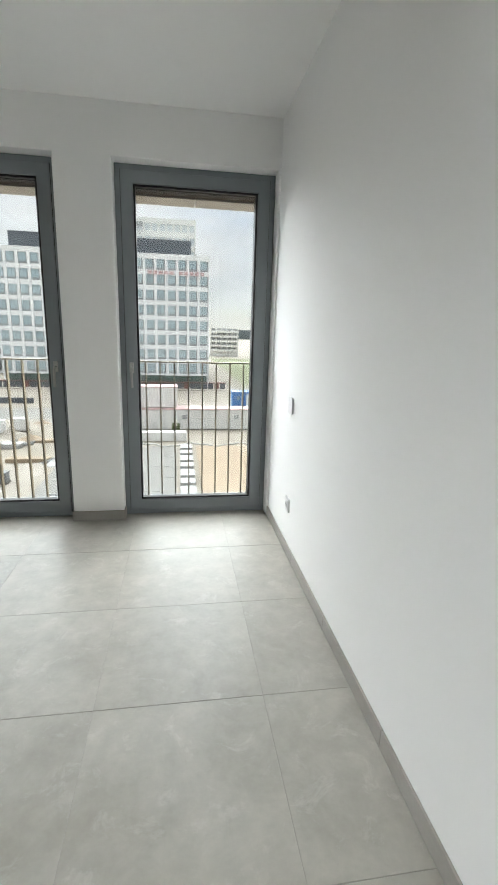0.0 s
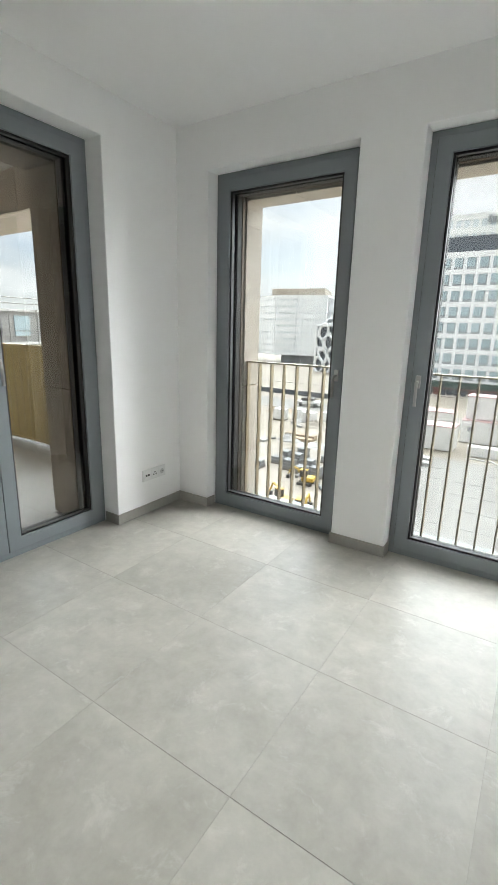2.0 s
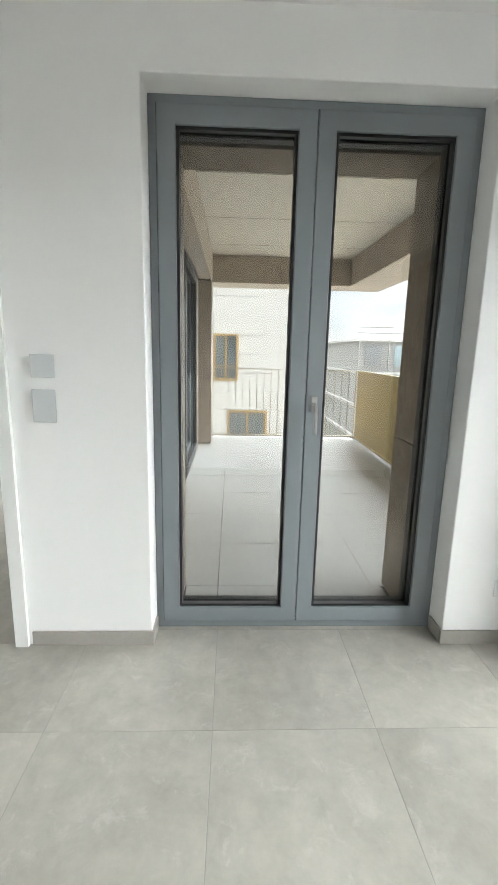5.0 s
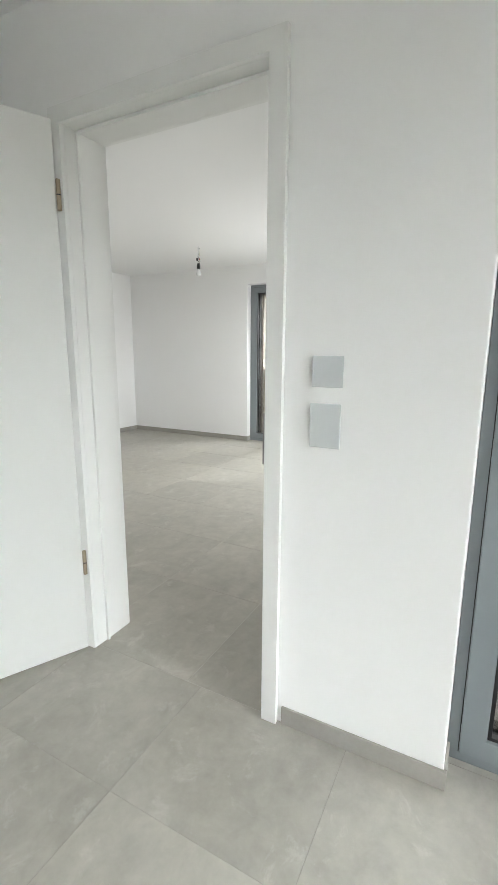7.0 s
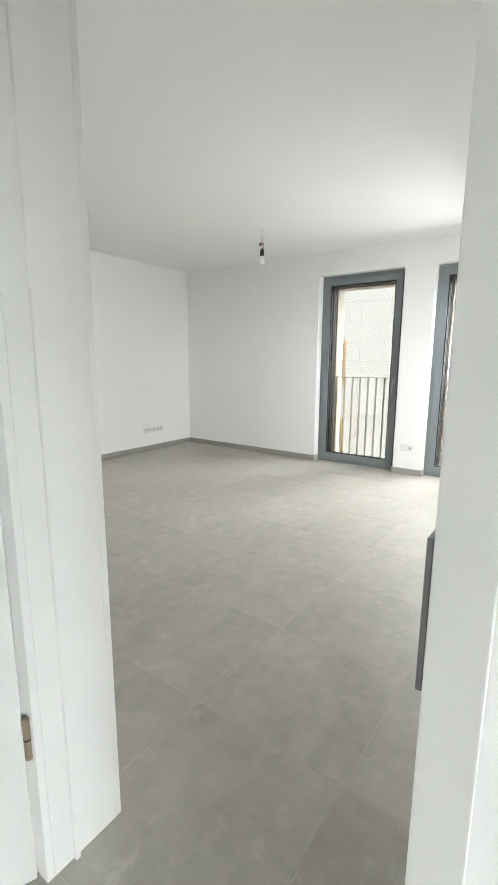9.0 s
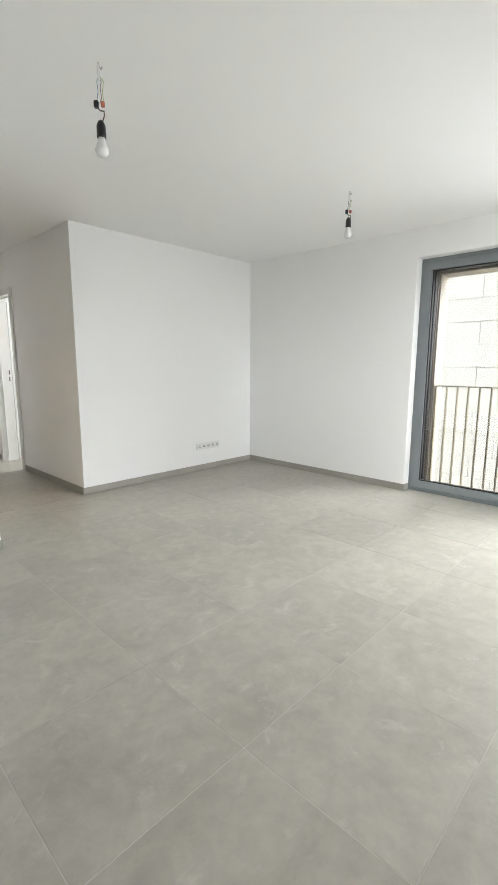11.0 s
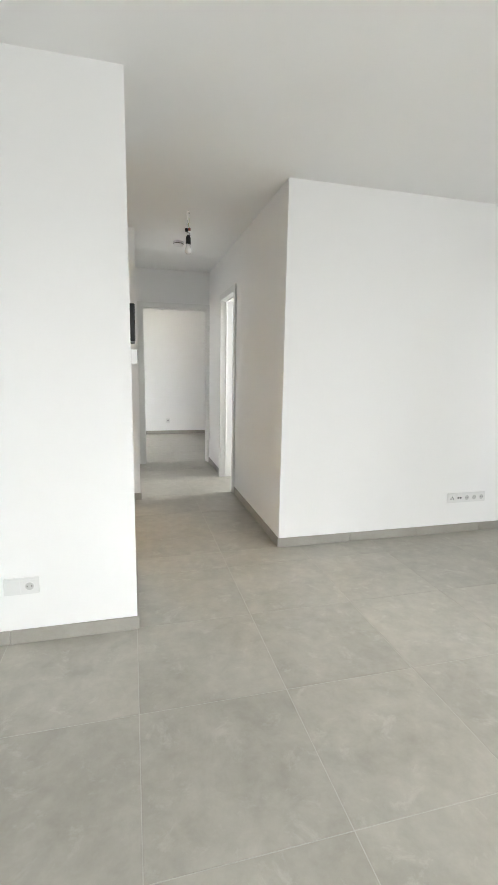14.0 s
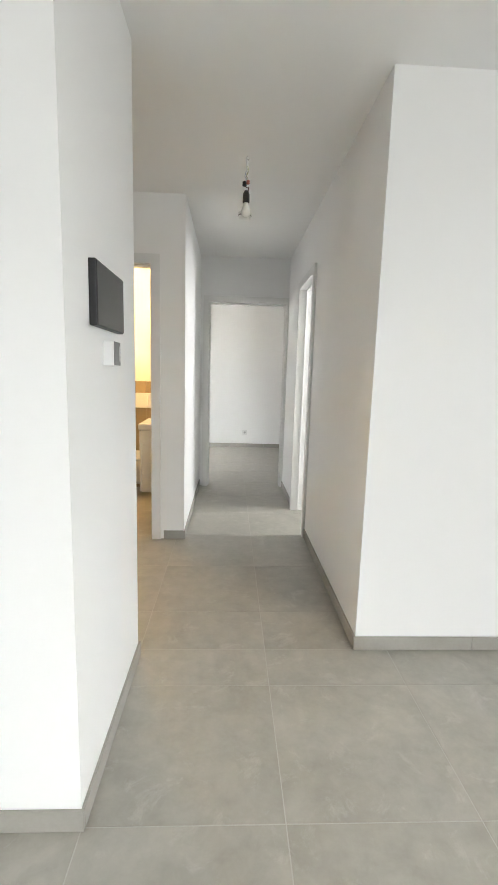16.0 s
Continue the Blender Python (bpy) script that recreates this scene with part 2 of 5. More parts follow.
# ---- building blocks ----
def add_box(bm, x0, y0, z0, x1, y1, z1):
    vs = [bm.verts.new((x, y, z)) for x in (x0, x1) for y in (y0, y1) for z in (z0, z1)]
    for a, b, c, d in ((0, 1, 3, 2), (4, 6, 7, 5), (0, 4, 5, 1), (2, 3, 7, 6), (0, 2, 6, 4), (1, 5, 7, 3)):
        bm.faces.new((vs[a], vs[b], vs[c], vs[d]))
    return vs


def box(x0, y0, z0, x1, y1, z1, bevel=0.0, seg=2):
    bm = bmesh.new()
    add_box(bm, min(x0, x1), min(y0, y1), min(z0, z1), max(x0, x1), max(y0, y1), max(z0, z1))
    bmesh.ops.recalc_face_normals(bm, faces=bm.faces)
    if bevel:
        bmesh.ops.bevel(bm, geom=bm.edges[:], offset=bevel, segments=seg, profile=0.5, affect="EDGES")
    return bm


def cylinder(r, z0, z1, r2=None, seg=20, bevel=0.0):
    bm = bmesh.new()
    bmesh.ops.create_cone(bm, cap_ends=True, segments=seg, radius1=r, radius2=r if r2 is None else r2, depth=z1 - z0,
                          matrix=Matrix.Translation((0, 0, (z0 + z1) / 2)))
    if bevel:
        rim = [e for e in bm.edges if abs(e.verts[0].co.z - e.verts[1].co.z) < 1e-6]
        bmesh.ops.bevel(bm, geom=rim, offset=bevel, segments=2, profile=0.5, affect="EDGES")
    return bm


def lathe(profile, seg=20):
    """A turned body from (radius, height) pairs."""
    bm = bmesh.new()
    rings = []
    for r, z in profile:
        rings.append([bm.verts.new((r * math.cos(2 * math.pi * k / seg), r * math.sin(2 * math.pi * k / seg), z)) for k in range(seg)])
    for a, b in zip(rings, rings[1:]):
        for k in range(seg):
            bm.faces.new((a[k], a[(k + 1) % seg], b[(k + 1) % seg], b[k]))
    bm.faces.new(rings[0][::-1])
    bm.faces.new(rings[-1])
    bmesh.ops.recalc_face_normals(bm, faces=bm.faces)
    return bm


def tube(points, r, seg=6):
    """A round wire or pipe along points."""
    bm = bmesh.new()
    pts = [Vector(p) for p in points]
    rings = []
    for k, p in enumerate(pts):
        way = (pts[min(k + 1, len(pts) - 1)] - pts[max(k - 1, 0)]).normalized()
        side = way.cross(Vector((0.31, 0.9, 0.2))).normalized()
        up = way.cross(side)
        rings.append([bm.verts.new(p + r * (math.cos(2 * math.pi * j / seg) * side + math.sin(2 * math.pi * j / seg) * up)) for j in range(seg)])
    for a, b in zip(rings, rings[1:]):
        for j in range(seg):
            bm.faces.new((a[j], a[(j + 1) % seg], b[(j + 1) % seg], b[j]))
    bm.faces.new(rings[0][::-1])
    bm.faces.new(rings[-1])
    bmesh.ops.recalc_face_normals(bm, faces=bm.faces)
    return bm


def ring(u0, z0, u1, z1, w, v0, v1, bevel=0.003):
    """A rectangular frame in the u-z plane, w wide, from depth v0 to v1."""
    bm = bmesh.new()
    o = [(u0, z0), (u1, z0), (u1, z1), (u0, z1)]
    i = [(u0 + w, z0 + w), (u1 - w, z0 + w), (u1 - w, z1 - w), (u0 + w, z1 - w)]
    a = [[bm.verts.new((u, v, z)) for u, z in c] for c in (o, i) for v in (v0, v1)]
    for k in range(4):
        j = (k + 1) % 4
        bm.faces.new((a[0][k], a[0][j], a[2][j], a[2][k]))
        bm.faces.new((a[1][j], a[1][k], a[3][k], a[3][j]))
        bm.faces.new((a[0][j], a[0][k], a[1][k], a[1][j]))
        bm.faces.new((a[2][k], a[2][j], a[3][j], a[3][k]))
    bmesh.ops.recalc_face_normals(bm, faces=bm.faces)
    if bevel:
        sharp = [e for e in bm.edges if len(e.link_faces) == 2 and e.calc_face_angle() > 0.5]
        bmesh.ops.bevel(bm, geom=sharp, offset=bevel, segments=2, profile=0.5, affect="EDGES")
    return bm


def mesh_of(name, bm, mat):
    me = bpy.data.meshes.new(name)
    bm.to_mesh(me)
    bm.free()
    me.materials.append(mat)
    return me


def part(name, bm, mat, parent, label="", m=None, smooth=False):
    ob = new(name, mesh_of(name, bm, mat))
    if smooth:
        for p in ob.data.polygons:
            p.use_smooth = True
    ob.parent = parent
    if m is not None:
        ob.matrix_basis = m
    return tagged(ob, label)


def thing(name, m, label, category, group="", kind=""):
    return_ob = new(name)
    return_ob.empty_display_size = 0.05
    return_ob.matrix_basis = m
    return tagged(return_ob, label, category, group, kind)


def solid(name, bm, mat, label, category, kind="structure", m=None, group=""):
    ob = new(name, mesh_of(name, bm, mat))
    if m is not None:
        ob.matrix_basis = m
    return tagged(ob, label, category, group, kind)


def wall(name, u0, u1, v0, v1, z0, z1, holes, along, label, mat=None, soft=0.006):
    """A wall along x or y with openings cut through: holes are (u0, u1, z0, z1)."""
    us = sorted({u0, u1, *[h[0] for h in holes], *[h[1] for h in holes]})
    zs = sorted({z0, z1, *[h[2] for h in holes], *[h[3] for h in holes]})
    full = {}
    for a in range(len(us) - 1):
        for c in range(len(zs) - 1):
            mu, mz = (us[a] + us[a + 1]) / 2, (zs[c] + zs[c + 1]) / 2
            full[a, c] = not any(h[0] < mu < h[1] and h[2] < mz < h[3] for h in holes)
    bm = bmesh.new()
    made = {}

    def vert(u, v, z):
        key = (u, v, z)
        if key not in made:
            made[key] = bm.verts.new((u, v, z) if along == "x" else (v, u, z))
        return made[key]

    def face(*c):
        bm.faces.new([vert(*p) for p in c])

    for (a, c), ok in full.items():
        if not ok:
            continue
        p, q, s, t = us[a], us[a + 1], zs[c], zs[c + 1]
        face((p, v0, s), (q, v0, s), (q, v0, t), (p, v0, t))
        face((p, v1, s), (p, v1, t), (q, v1, t), (q, v1, s))
        if not full.get((a - 1, c)):
            face((p, v0, s), (p, v0, t), (p, v1, t), (p, v1, s))
        if not full.get((a + 1, c)):
            face((q, v0, s), (q, v1, s), (q, v1, t), (q, v0, t))
        if not full.get((a, c - 1)):
            face((p, v0, s), (p, v1, s), (q, v1, s), (q, v0, s))
        if not full.get((a, c + 1)):
            face((p, v0, t), (q, v0, t), (q, v1, t), (p, v1, t))
    bmesh.ops.recalc_face_normals(bm, faces=bm.faces)
    if soft:
        k = 0 if along == "x" else 1
        inner = {v for v in bm.verts if u0 + 1e-4 < v.co[k] < u1 - 1e-4 and z0 + 1e-4 < v.co.z < z1 - 1e-4}
        sharp = [e for e in bm.edges if len(e.link_faces) == 2 and e.calc_face_angle() > 0.5 and (e.verts[0] in inner or e.verts[1] in inner)]
        bmesh.ops.bevel(bm, geom=sharp, offset=soft, segments=3, profile=0.5, affect="EDGES")
    return solid(name, bm, mat or M_WALL, label, "wall")


# ---- the rooms ----
H = 2.57
WT = 2.285     # head of the tall windows
X_E, X_W = 1.03, -1.605          # bedroom walls
Y_N = 2.855                      # bedroom window wall
X_D = -1.79                      # living side of the partition
LX_W, LY_S, LY_N = -6.30, -4.55, 0.50
COR_W, COR_E = -3.91, -2.87      # corridor
DOOR_H = 2.142

wall("wall_north", -2.16, 1.33, Y_N, 3.30, 0.0, H, [(-1.335, -0.33, 0.0, WT), (0.005, 1.015, 0.0, WT)], "x", "white plastered bedroom wall with two tall window openings")
wall("wall_east", -1.5, Y_N, X_E, 1.33, 0.0, H, [], "y", "plain white plastered bedroom side wall")
wall("wall_south", X_D, X_E, -1.75, -1.5, 0.0, H, [], "x", "plain white plastered bedroom back wall")
wall("wall_terrace", 0.72, Y_N, -2.16, X_W, 0.0, H, [(0.873, 2.24, 0.0, 2.335)], "y", "white plastered wall with a glazed terrace door")
wall("wall_partition", -1.5, 0.72, X_D, X_W, 0.0, H, [(-0.61, 0.279, 0.0, DOOR_H + 0.022)], "y", "white partition with a doorway to the living room")
wall("wall_living_north", -6.75, X_D, LY_N, 0.72, 0.0, H, [(-5.9, -4.4, 0.0, 2.3)], "x", "white living room wall towards the terrace")
wall("wall_living_west", -11.1, LY_N, -6.75, LX_W, 0.0, H,
     [(-2.335, -1.305, 0.0, 2.30), (-0.975, 0.05, 0.0, 2.30), (-6.9, -6.0, 0.9, 2.2)], "y", "white plastered living room wall with tall window openings")
wall("wall_living_east", -3.69, -1.5, X_D, X_D + 0.16, 0.0, H, [], "y", "plain white living room wall")
wall("wall_block_east", X_D, COR_E, -4.50, -3.69, 0.0, H, [], "x", "white wall block at the corridor mouth")
wall("wall_block_west", LX_W, COR_W, -4.70, LY_S, 0.0, H, [], "x", "white living room wall beside the corridor")
wall("wall_corridor_west", -7.72, -4.70, -4.06, COR_W, 0.0, H, [(-6.82, -6.108, 0.0, 2.11)], "y", "white corridor wall with a doorway")
wall("wall_corridor_end", LX_W, X_D, -7.87, -7.72, 0.0, H, [(-3.905, -3.02, 0.0, 2.112)], "x", "white corridor end wall with a doorway")
wall("wall_wc_front", -2.93, X_D, -6.13, -6.0, 0.0, H, [(-2.70, -1.95, 0.0, 2.112)], "x", "white wall with the toilet room doorway")
wall("wall_wc_side", -7.72, -6.13, -2.93, -2.80, 0.0, H, [], "y", "white wall between corridor and toilet room")
wall("wall_wc_east", -7.72, -6.13, X_D - 0.06, X_D + 0.16, 0.0, H, [], "y", "plain wall of the toilet room")
wall("wall_hall_east", -6.0, -4.50, X_D, X_D + 0.16, 0.0, H, [], "y", "plain white wall of the entrance hall")
wall("wall_end_room_south", LX_W, -1.6, -10.75, -10.5, 0.0, H, [], "x", "plain white back wall of the far room")
wall("wall_end_room_east", -10.5, -7.87, -1.6, -1.35, 0.0, H, [(-9.8, -8.9, 0.8, 2.1)], "y", "white wall of the far room")

for nm, r, lab in (("ceiling_bedroom", (-2.16, -1.75, 1.33, 3.30), "white painted bedroom ceiling"),
                   ("ceiling_living", (-6.75, -11.1, -2.16, 0.72), "white painted living room and corridor ceiling"),
                   ("ceiling_far_rooms", (-2.16, -11.1, -1.35, -1.75), "white painted ceiling of the far rooms")):
    solid(nm, box(r[0], r[1], H, r[2], r[3], H + 0.3), M_CEIL, lab, "ceiling")


# ---- doors ----
def door_frame(name, m, width, height, depth, label, casing=0.068):
    """Lining and casings round a clear opening from u = 0 to width; the wall lies between v = 0 and depth."""
    t = thing(name, m, label, "door frame", kind="structure")
    part("lining", box(-0.022, -0.002, 0, 0, depth + 0.002, height, 0), M_LACQ, t)
    part("lining", box(width, -0.002, 0, width + 0.022, depth + 0.002, height, 0), M_LACQ, t)
    part("lining", box(-0.022, -0.002, height, width + 0.022, depth + 0.002, height + 0.022, 0), M_LACQ, t)
    for v0, v1 in ((-0.022, -0.0025), (depth + 0.0025, depth + 0.022)):
        part("casing", box(-casing, v0, 0, -0.0003, v1, height + casing, 0.0012), M_LACQ, t)
        part("casing", box(width + 0.0003, v0, 0, width + casing, v1, height + casing, 0.0012), M_LACQ, t)
        part("casing", box(-0.0035, v0, height + 0.0003, width + 0.0035, v1, height + casing, 0.0012), M_LACQ, t)
    # rebate stop
    part("stop", box(0, depth * 0.28, 0, 0.012, depth * 0.28 + 0.014, height, 0.002), M_LACQ, t)
    part("stop", box(width - 0.012, depth * 0.28, 0, width, depth * 0.28 + 0.014, height, 0.002), M_LACQ, t)
    part("stop", box(0.0125, depth * 0.28, height - 0.012, width - 0.0125, depth * 0.28 + 0.014, height, 0.002), M_LACQ, t)
    return t


def on_wall(x, y, z, turn):
    return pose(x, y, z, 0, 0, turn)


# u runs along the wall, v into it: turn 90 sends u to +y and v to -x
door_1 = door_frame("door_1", on_wall(X_W, -0.588, 0, 90), 0.845, DOOR_H, 0.185, "white lacquered door lining of the bedroom doorway", 0.058)
part("strike_plate", box(0.838, -0.020, 0.965, 0.8447, 0.055, 1.135, 0.001), M_BLOCKS_DARK, door_1, "dark grey steel strike plate")
door_2 = door_frame("door_2", on_wall(-3.03, -7.72, 0, 180), 0.85, 2.085, 0.15, "white door lining at the corridor end")
door_3 = door_frame("door_3", on_wall(COR_W, -6.80, 0, 90), 0.67, 2.085, 0.15, "white door lining in the corridor wall")
for z0, z1 in ((1.06, 1.12), (1.15, 1.21)):
    part("strike_plate", box(0.0003, 0.137, z0, 0.0035, 0.149, z1, 0.001), M_BLACK, door_3, "dark strike plate")
door_4 = door_frame("door_4", on_wall(-1.97, -6.0, 0, 180), 0.71, 2.085, 0.13, "white door lining of the toilet room")
part("strike_plate", box(0.7065, 0.03, 0.95, 0.7095, 0.055, 1.14, 0.001), M_STEEL, door_4, "brushed steel strike plate")


def door_leaf(m, width, height, label):
    t = thing("interior_door", m, label, "door")
    part("leaf", box(0.004, -0.04, 0.008, width, 0.0, height, 0.003), M_LACQ, t)
    for z in (0.42, 1.90):
        h = part("hinge", cylinder(0.0085, z - 0.055, z + 0.055, seg=12, bevel=0.002), M_HINGE, t, "brass-toned steel hinge", pose(-0.004, 0.004, 0))
        part("knuckle_gap", cylinder(0.0089, z - 0.002, z + 0.002, seg=12), M_BLACK, h)
    part("handle", tube([(width - 0.07, 0.0, 1.05), (width - 0.07, 0.05, 1.05), (width - 0.09, 0.055, 1.05), (width - 0.19, 0.055, 1.05)], 0.009, 8), M_STEEL, t, "brushed steel lever handle")
    part("rosette", box(width - 0.095, 0.0, 1.025, width - 0.045, 0.007, 1.075, 0.002), M_STEEL, t)
    return t


door_leaf(on_wall(X_W + 0.03, -0.612, 0, -25.5), 0.86, 2.155, "white flush door standing open into the bedroom")
door_leaf(on_wall(COR_W - 0.185, -6.86, 0, 180), 0.67, 2.08, "white flush door standing wide open in the side room")


# ---- windows ----
def handle_on(parent, u, z, v, turned):
    part("handle_base", box(u - 0.014, v - 0.012, z - 0.035, u + 0.014, v, z + 0.035, 0.004), M_STEEL, parent, "brushed steel handle base")
    part("handle", tube([(u, v - 0.01, z), (u, v - 0.045, z), (u + 0.002 * turned, v - 0.05, z - 0.02), (u + 0.004 * turned, v - 0.05, z - 0.13)], 0.0085, 8), M_STEEL, parent, "brushed steel lever handle")


def window_unit(name, m, width, height, leaves, handles, label, depth=0.10, glass=None):
    """A glazed unit in an opening from u = 0 to width; its inner face lies at v = depth."""
    t = thing(name, m, label, "window" if leaves == 1 else "terrace door", kind="structure")
    v = depth
    part("outer_frame", ring(0.001, -0.02, width - 0.001, height - 0.001, 0.062, v, v + 0.075), M_ALU, t)
    part("outside_frame", ring(0.001, -0.02, width - 0.001, height - 0.001, 0.117, v + 0.0765, v + 0.125), M_GASKET, t, "black outer frame profile")
    gap, each = 0.037, (width - 0.074) / leaves
    for k in range(leaves):
        a, b = gap + k * each, gap + (k + 1) * each
        a, b = a + (0.0012 if k else 0), b - (0.0012 if k < leaves - 1 else 0)
        part("shadow_gap", ring(a - 0.003, gap - 0.003, b + 0.003, height - gap + 0.003, 0.012, v - 0.002, v - 0.0008, 0), M_GASKET, t)
        s = part("sash", ring(a, gap, b, height - gap, 0.076, v - 0.014, v + 0.045, 0.004), M_ALU, t)
        part("gasket", ring(a + 0.0765, gap + 0.0765, b - 0.0765, height - gap - 0.0765, 0.012, v - 0.002, v + 0.03, 0.001), M_GASKET, s)
        g = part("pane", box(a + 0.078, v + 0.02, gap + 0.078, b - 0.078, v + 0.026, height - gap - 0.078), glass or M_GLASS, s)
        g.visible_shadow = False
        for side in handles:
            if side == (k, "l"):
                handle_on(s, a + 0.036, 1.05 if leaves == 1 else 1.12, v - 0.014, 1)
            if side == (k, "r"):
                handle_on(s, b - 0.036, 1.05, v - 0.014, -1)
    return t


def surround(m, width, height, v0, v1, label, side=0.135, top=0.135, mat=None, sill=True):
    """Stone lining of the outer half of an opening, with a brown guide rail at each side."""
    t = thing("window_surround", m, label, "window surround", kind="structure")
    mid = v0 + 0.032
    part("guide_rail", box(0.001, v0, 0, side - 0.012, mid - 0.003, height - 0.001, 0.002), M_BRONZE, t, "brown metal guide rail")
    part("guide_rail", box(width - side + 0.012, v0, 0, width - 0.001, mid - 0.003, height - 0.001, 0.002), M_BRONZE, t, "brown metal guide rail")
    part("blind_box", box(side, v0, height - top + 0.015, width - side, mid - 0.003, height - 0.002, 0.002), M_BRONZE, t, "brown blind box cover")
    st = mat or M_STONE_PALE
    for a, b in ((0.001, side), (width - side, width - 0.001)):
        part("jamb_stone", box(a, mid, 0.0, b, v1 + 0.012, 0.898, 0.003), st, t)
        part("jamb_stone", box(a, mid, 0.904, b, v1 + 0.012, height - 0.002, 0.003), st, t)
    h = width / 2
    part("soffit_stone", box(side + 0.003, mid, height - top, h - 0.003, v1 + 0.012, height - 0.002, 0.003), st, t)
    part("soffit_stone", box(h + 0.003, mid, height - top, width - side - 0.003, v1 + 0.012, height - 0.002, 0.003), st, t)
    if sill:
        part("sill", box(0.001, v0, -0.03, width - 0.001, v1 + 0.03, 0.012, 0.003), M_ALU, t, "grey aluminium outer sill")
    return t


def balustrade(m, width, count, label, flat=0.04):
    t = thing("balustrade", m, label, "railing")
    part("top_rail", box(0, -0.02, 1.075, width, 0.022, 1.085, 0.002), M_RAIL, t)
    part("bottom_rail", box(0, -0.02, 0.045, width, 0.022, 0.055, 0.002), M_RAIL, t)
    for k in range(count):
        u = 0.012 + k * (width - 0.024) / (count - 1)
        part("bar", box(u - 0.0045, -0.018, 0.055, u + 0.0045, 0.02, 1.075, 0.001), M_RAIL, t)
    for z in (0.2, 0.85):
        for u in (0.002, width - 0.002):
            part("fixing_bolt", cylinder(0.012, -0.012, 0.012, seg=10), M_BRONZE, t, "", pose(u, 0, z, 0, 90, 0))
    return t


for nm, x0, w, side, bars, hd, lab in (("window_1", -1.335, 1.005, 0.135, 8, [(0, "r")], "tall grey aluminium window with a closed sash"),
                           ("window_2", 0.005, 1.01, 0.034, 10, [(0, "l")], "tall grey aluminium window beside the side wall")):
    window_unit(nm, on_wall(x0, Y_N, 0, 0), w, WT, 1, hd, lab)
    surround(on_wall(x0, Y_N, 0, 0), w, WT, 0.227, 0.445, "pale stone window surround with brown guide rails", side)
    balustrade(on_wall(x0 + side + 0.003, Y_N + 0.30, 0, 0), w - 2 * side - 0.006, bars, "champagne bronze window balustrade of flat upright bars")
window_unit("window_terrace_door", on_wall(X_W, 0.873, 0, 90), 1.367, 2.335, 2, [(1, "l")], "grey aluminium double terrace door, closed", 0.135, M_GLASS_DIMMED)
surround(on_wall(X_W, 0.873, 0, 90), 1.367, 2.335, 0.262, 0.555, "beige stone door surround with brown guide rails", 0.10, 0.12, M_STONE, False)
for nm, y0, w in (("window_3", -2.335, 1.03), ("window_4", -0.975, 1.025)):
    window_unit(nm, on_wall(LX_W, y0, 0, 90), w, 2.30, 1, [(0, "r")], "tall grey aluminium living room window", glass=M_GLASS_DIMMED)
    surround(on_wall(LX_W, y0, 0, 90), w, 2.30, 0.227, 0.45, "pale stone window surround with brown guide rails")
    balustrade(on_wall(LX_W - 0.30, y0 + 0.138, 0, 90), w - 0.276, 8, "champagne bronze window balustrade of flat upright bars")
window_unit("window_5", on_wall(-5.9, LY_N, 0, 0), 1.5, 2.30, 2, [], "grey aluminium terrace glazing of the living room", 0.13, M_GLASS_DIMMED)


# ---- switches, sockets, panel ----
def socket_strip(m, kinds, label, category="socket"):
    """A row of 71 mm inserts in one frame; kinds: s earthed socket, d data outlet, t three-hole antenna outlet, b blank."""
    w = 0.071 * len(kinds) + 0.012
    t = thing("wall_socket", m, label, category)
    part("cover_frame", box(-w / 2, -0.010, -0.0415, w / 2, 0.0, 0.0415, 0.003), M_PLASTIC, t)
    for k, kind in enumerate(kinds):
        u = -w / 2 + 0.006 + 0.071 * (k + 0.5)
        ins = part("insert", box(u - 0.0305, -0.0125, -0.0305, u + 0.0305, -0.0102, 0.0305, 0.001), M_PLASTIC, t)
        turned = pose(u, -0.0126, 0, 90, 0, 0)
        if kind == "s":
            part("well_rim", lathe([(0.0215, 0.0), (0.0215, 0.002), (0.0195, 0.002), (0.0195, 0.0)], 20), M_PLASTIC, ins, "", turned)
            part("well", cylinder(0.0193, 0.0, 0.0006, seg=20), material_cache("socket well"), ins, "grey socket well", turned)
            for du in (-0.0095, 0.0095):
                part("pin_hole", cylinder(0.003, 0.0, 0.0012, seg=8), M_BLACK, ins, "", pose(u + du, -0.0126, 0, 90, 0, 0))
        if kind == "d":
            for du in (-0.011, 0.011):
                part("port", box(u + du - 0.008, -0.0135, -0.007, u + du + 0.008, -0.0126, 0.007, 0.0005), M_BLACK, ins)
        if kind == "t":
            for du, dz in ((-0.011, -0.006), (0.011, -0.006), (0.0, 0.010)):
                part("port", cylinder(0.0055, 0.0, 0.0015, seg=12), M_BLACK, ins, "", pose(u + du, -0.0126, dz, 90, 0, 0))
    return t


CACHE = {}


def material_cache(name):
    if name not in CACHE:
        CACHE[name] = material(name, (0.55, 0.55, 0.54), 0.4)
    return CACHE[name]


def switch_plate(m, w, h, mat, label, rockers=1):
    t = thing("light_switch", m, label, "light switch")
    part("back_plate", box(-w / 2 + 0.007, -0.007, -h / 2 + 0.007, w / 2 - 0.007, 0, h / 2 - 0.007, 0.002), M_PLASTIC, t)
    step = h / rockers
    for k in range(rockers):
        z = -h / 2 + k * step
        part("rocker", box(-w / 2, -0.012, z + 0.0006, w / 2, -0.0072, z + step - 0.0006, 0.002), mat, t)
    return t


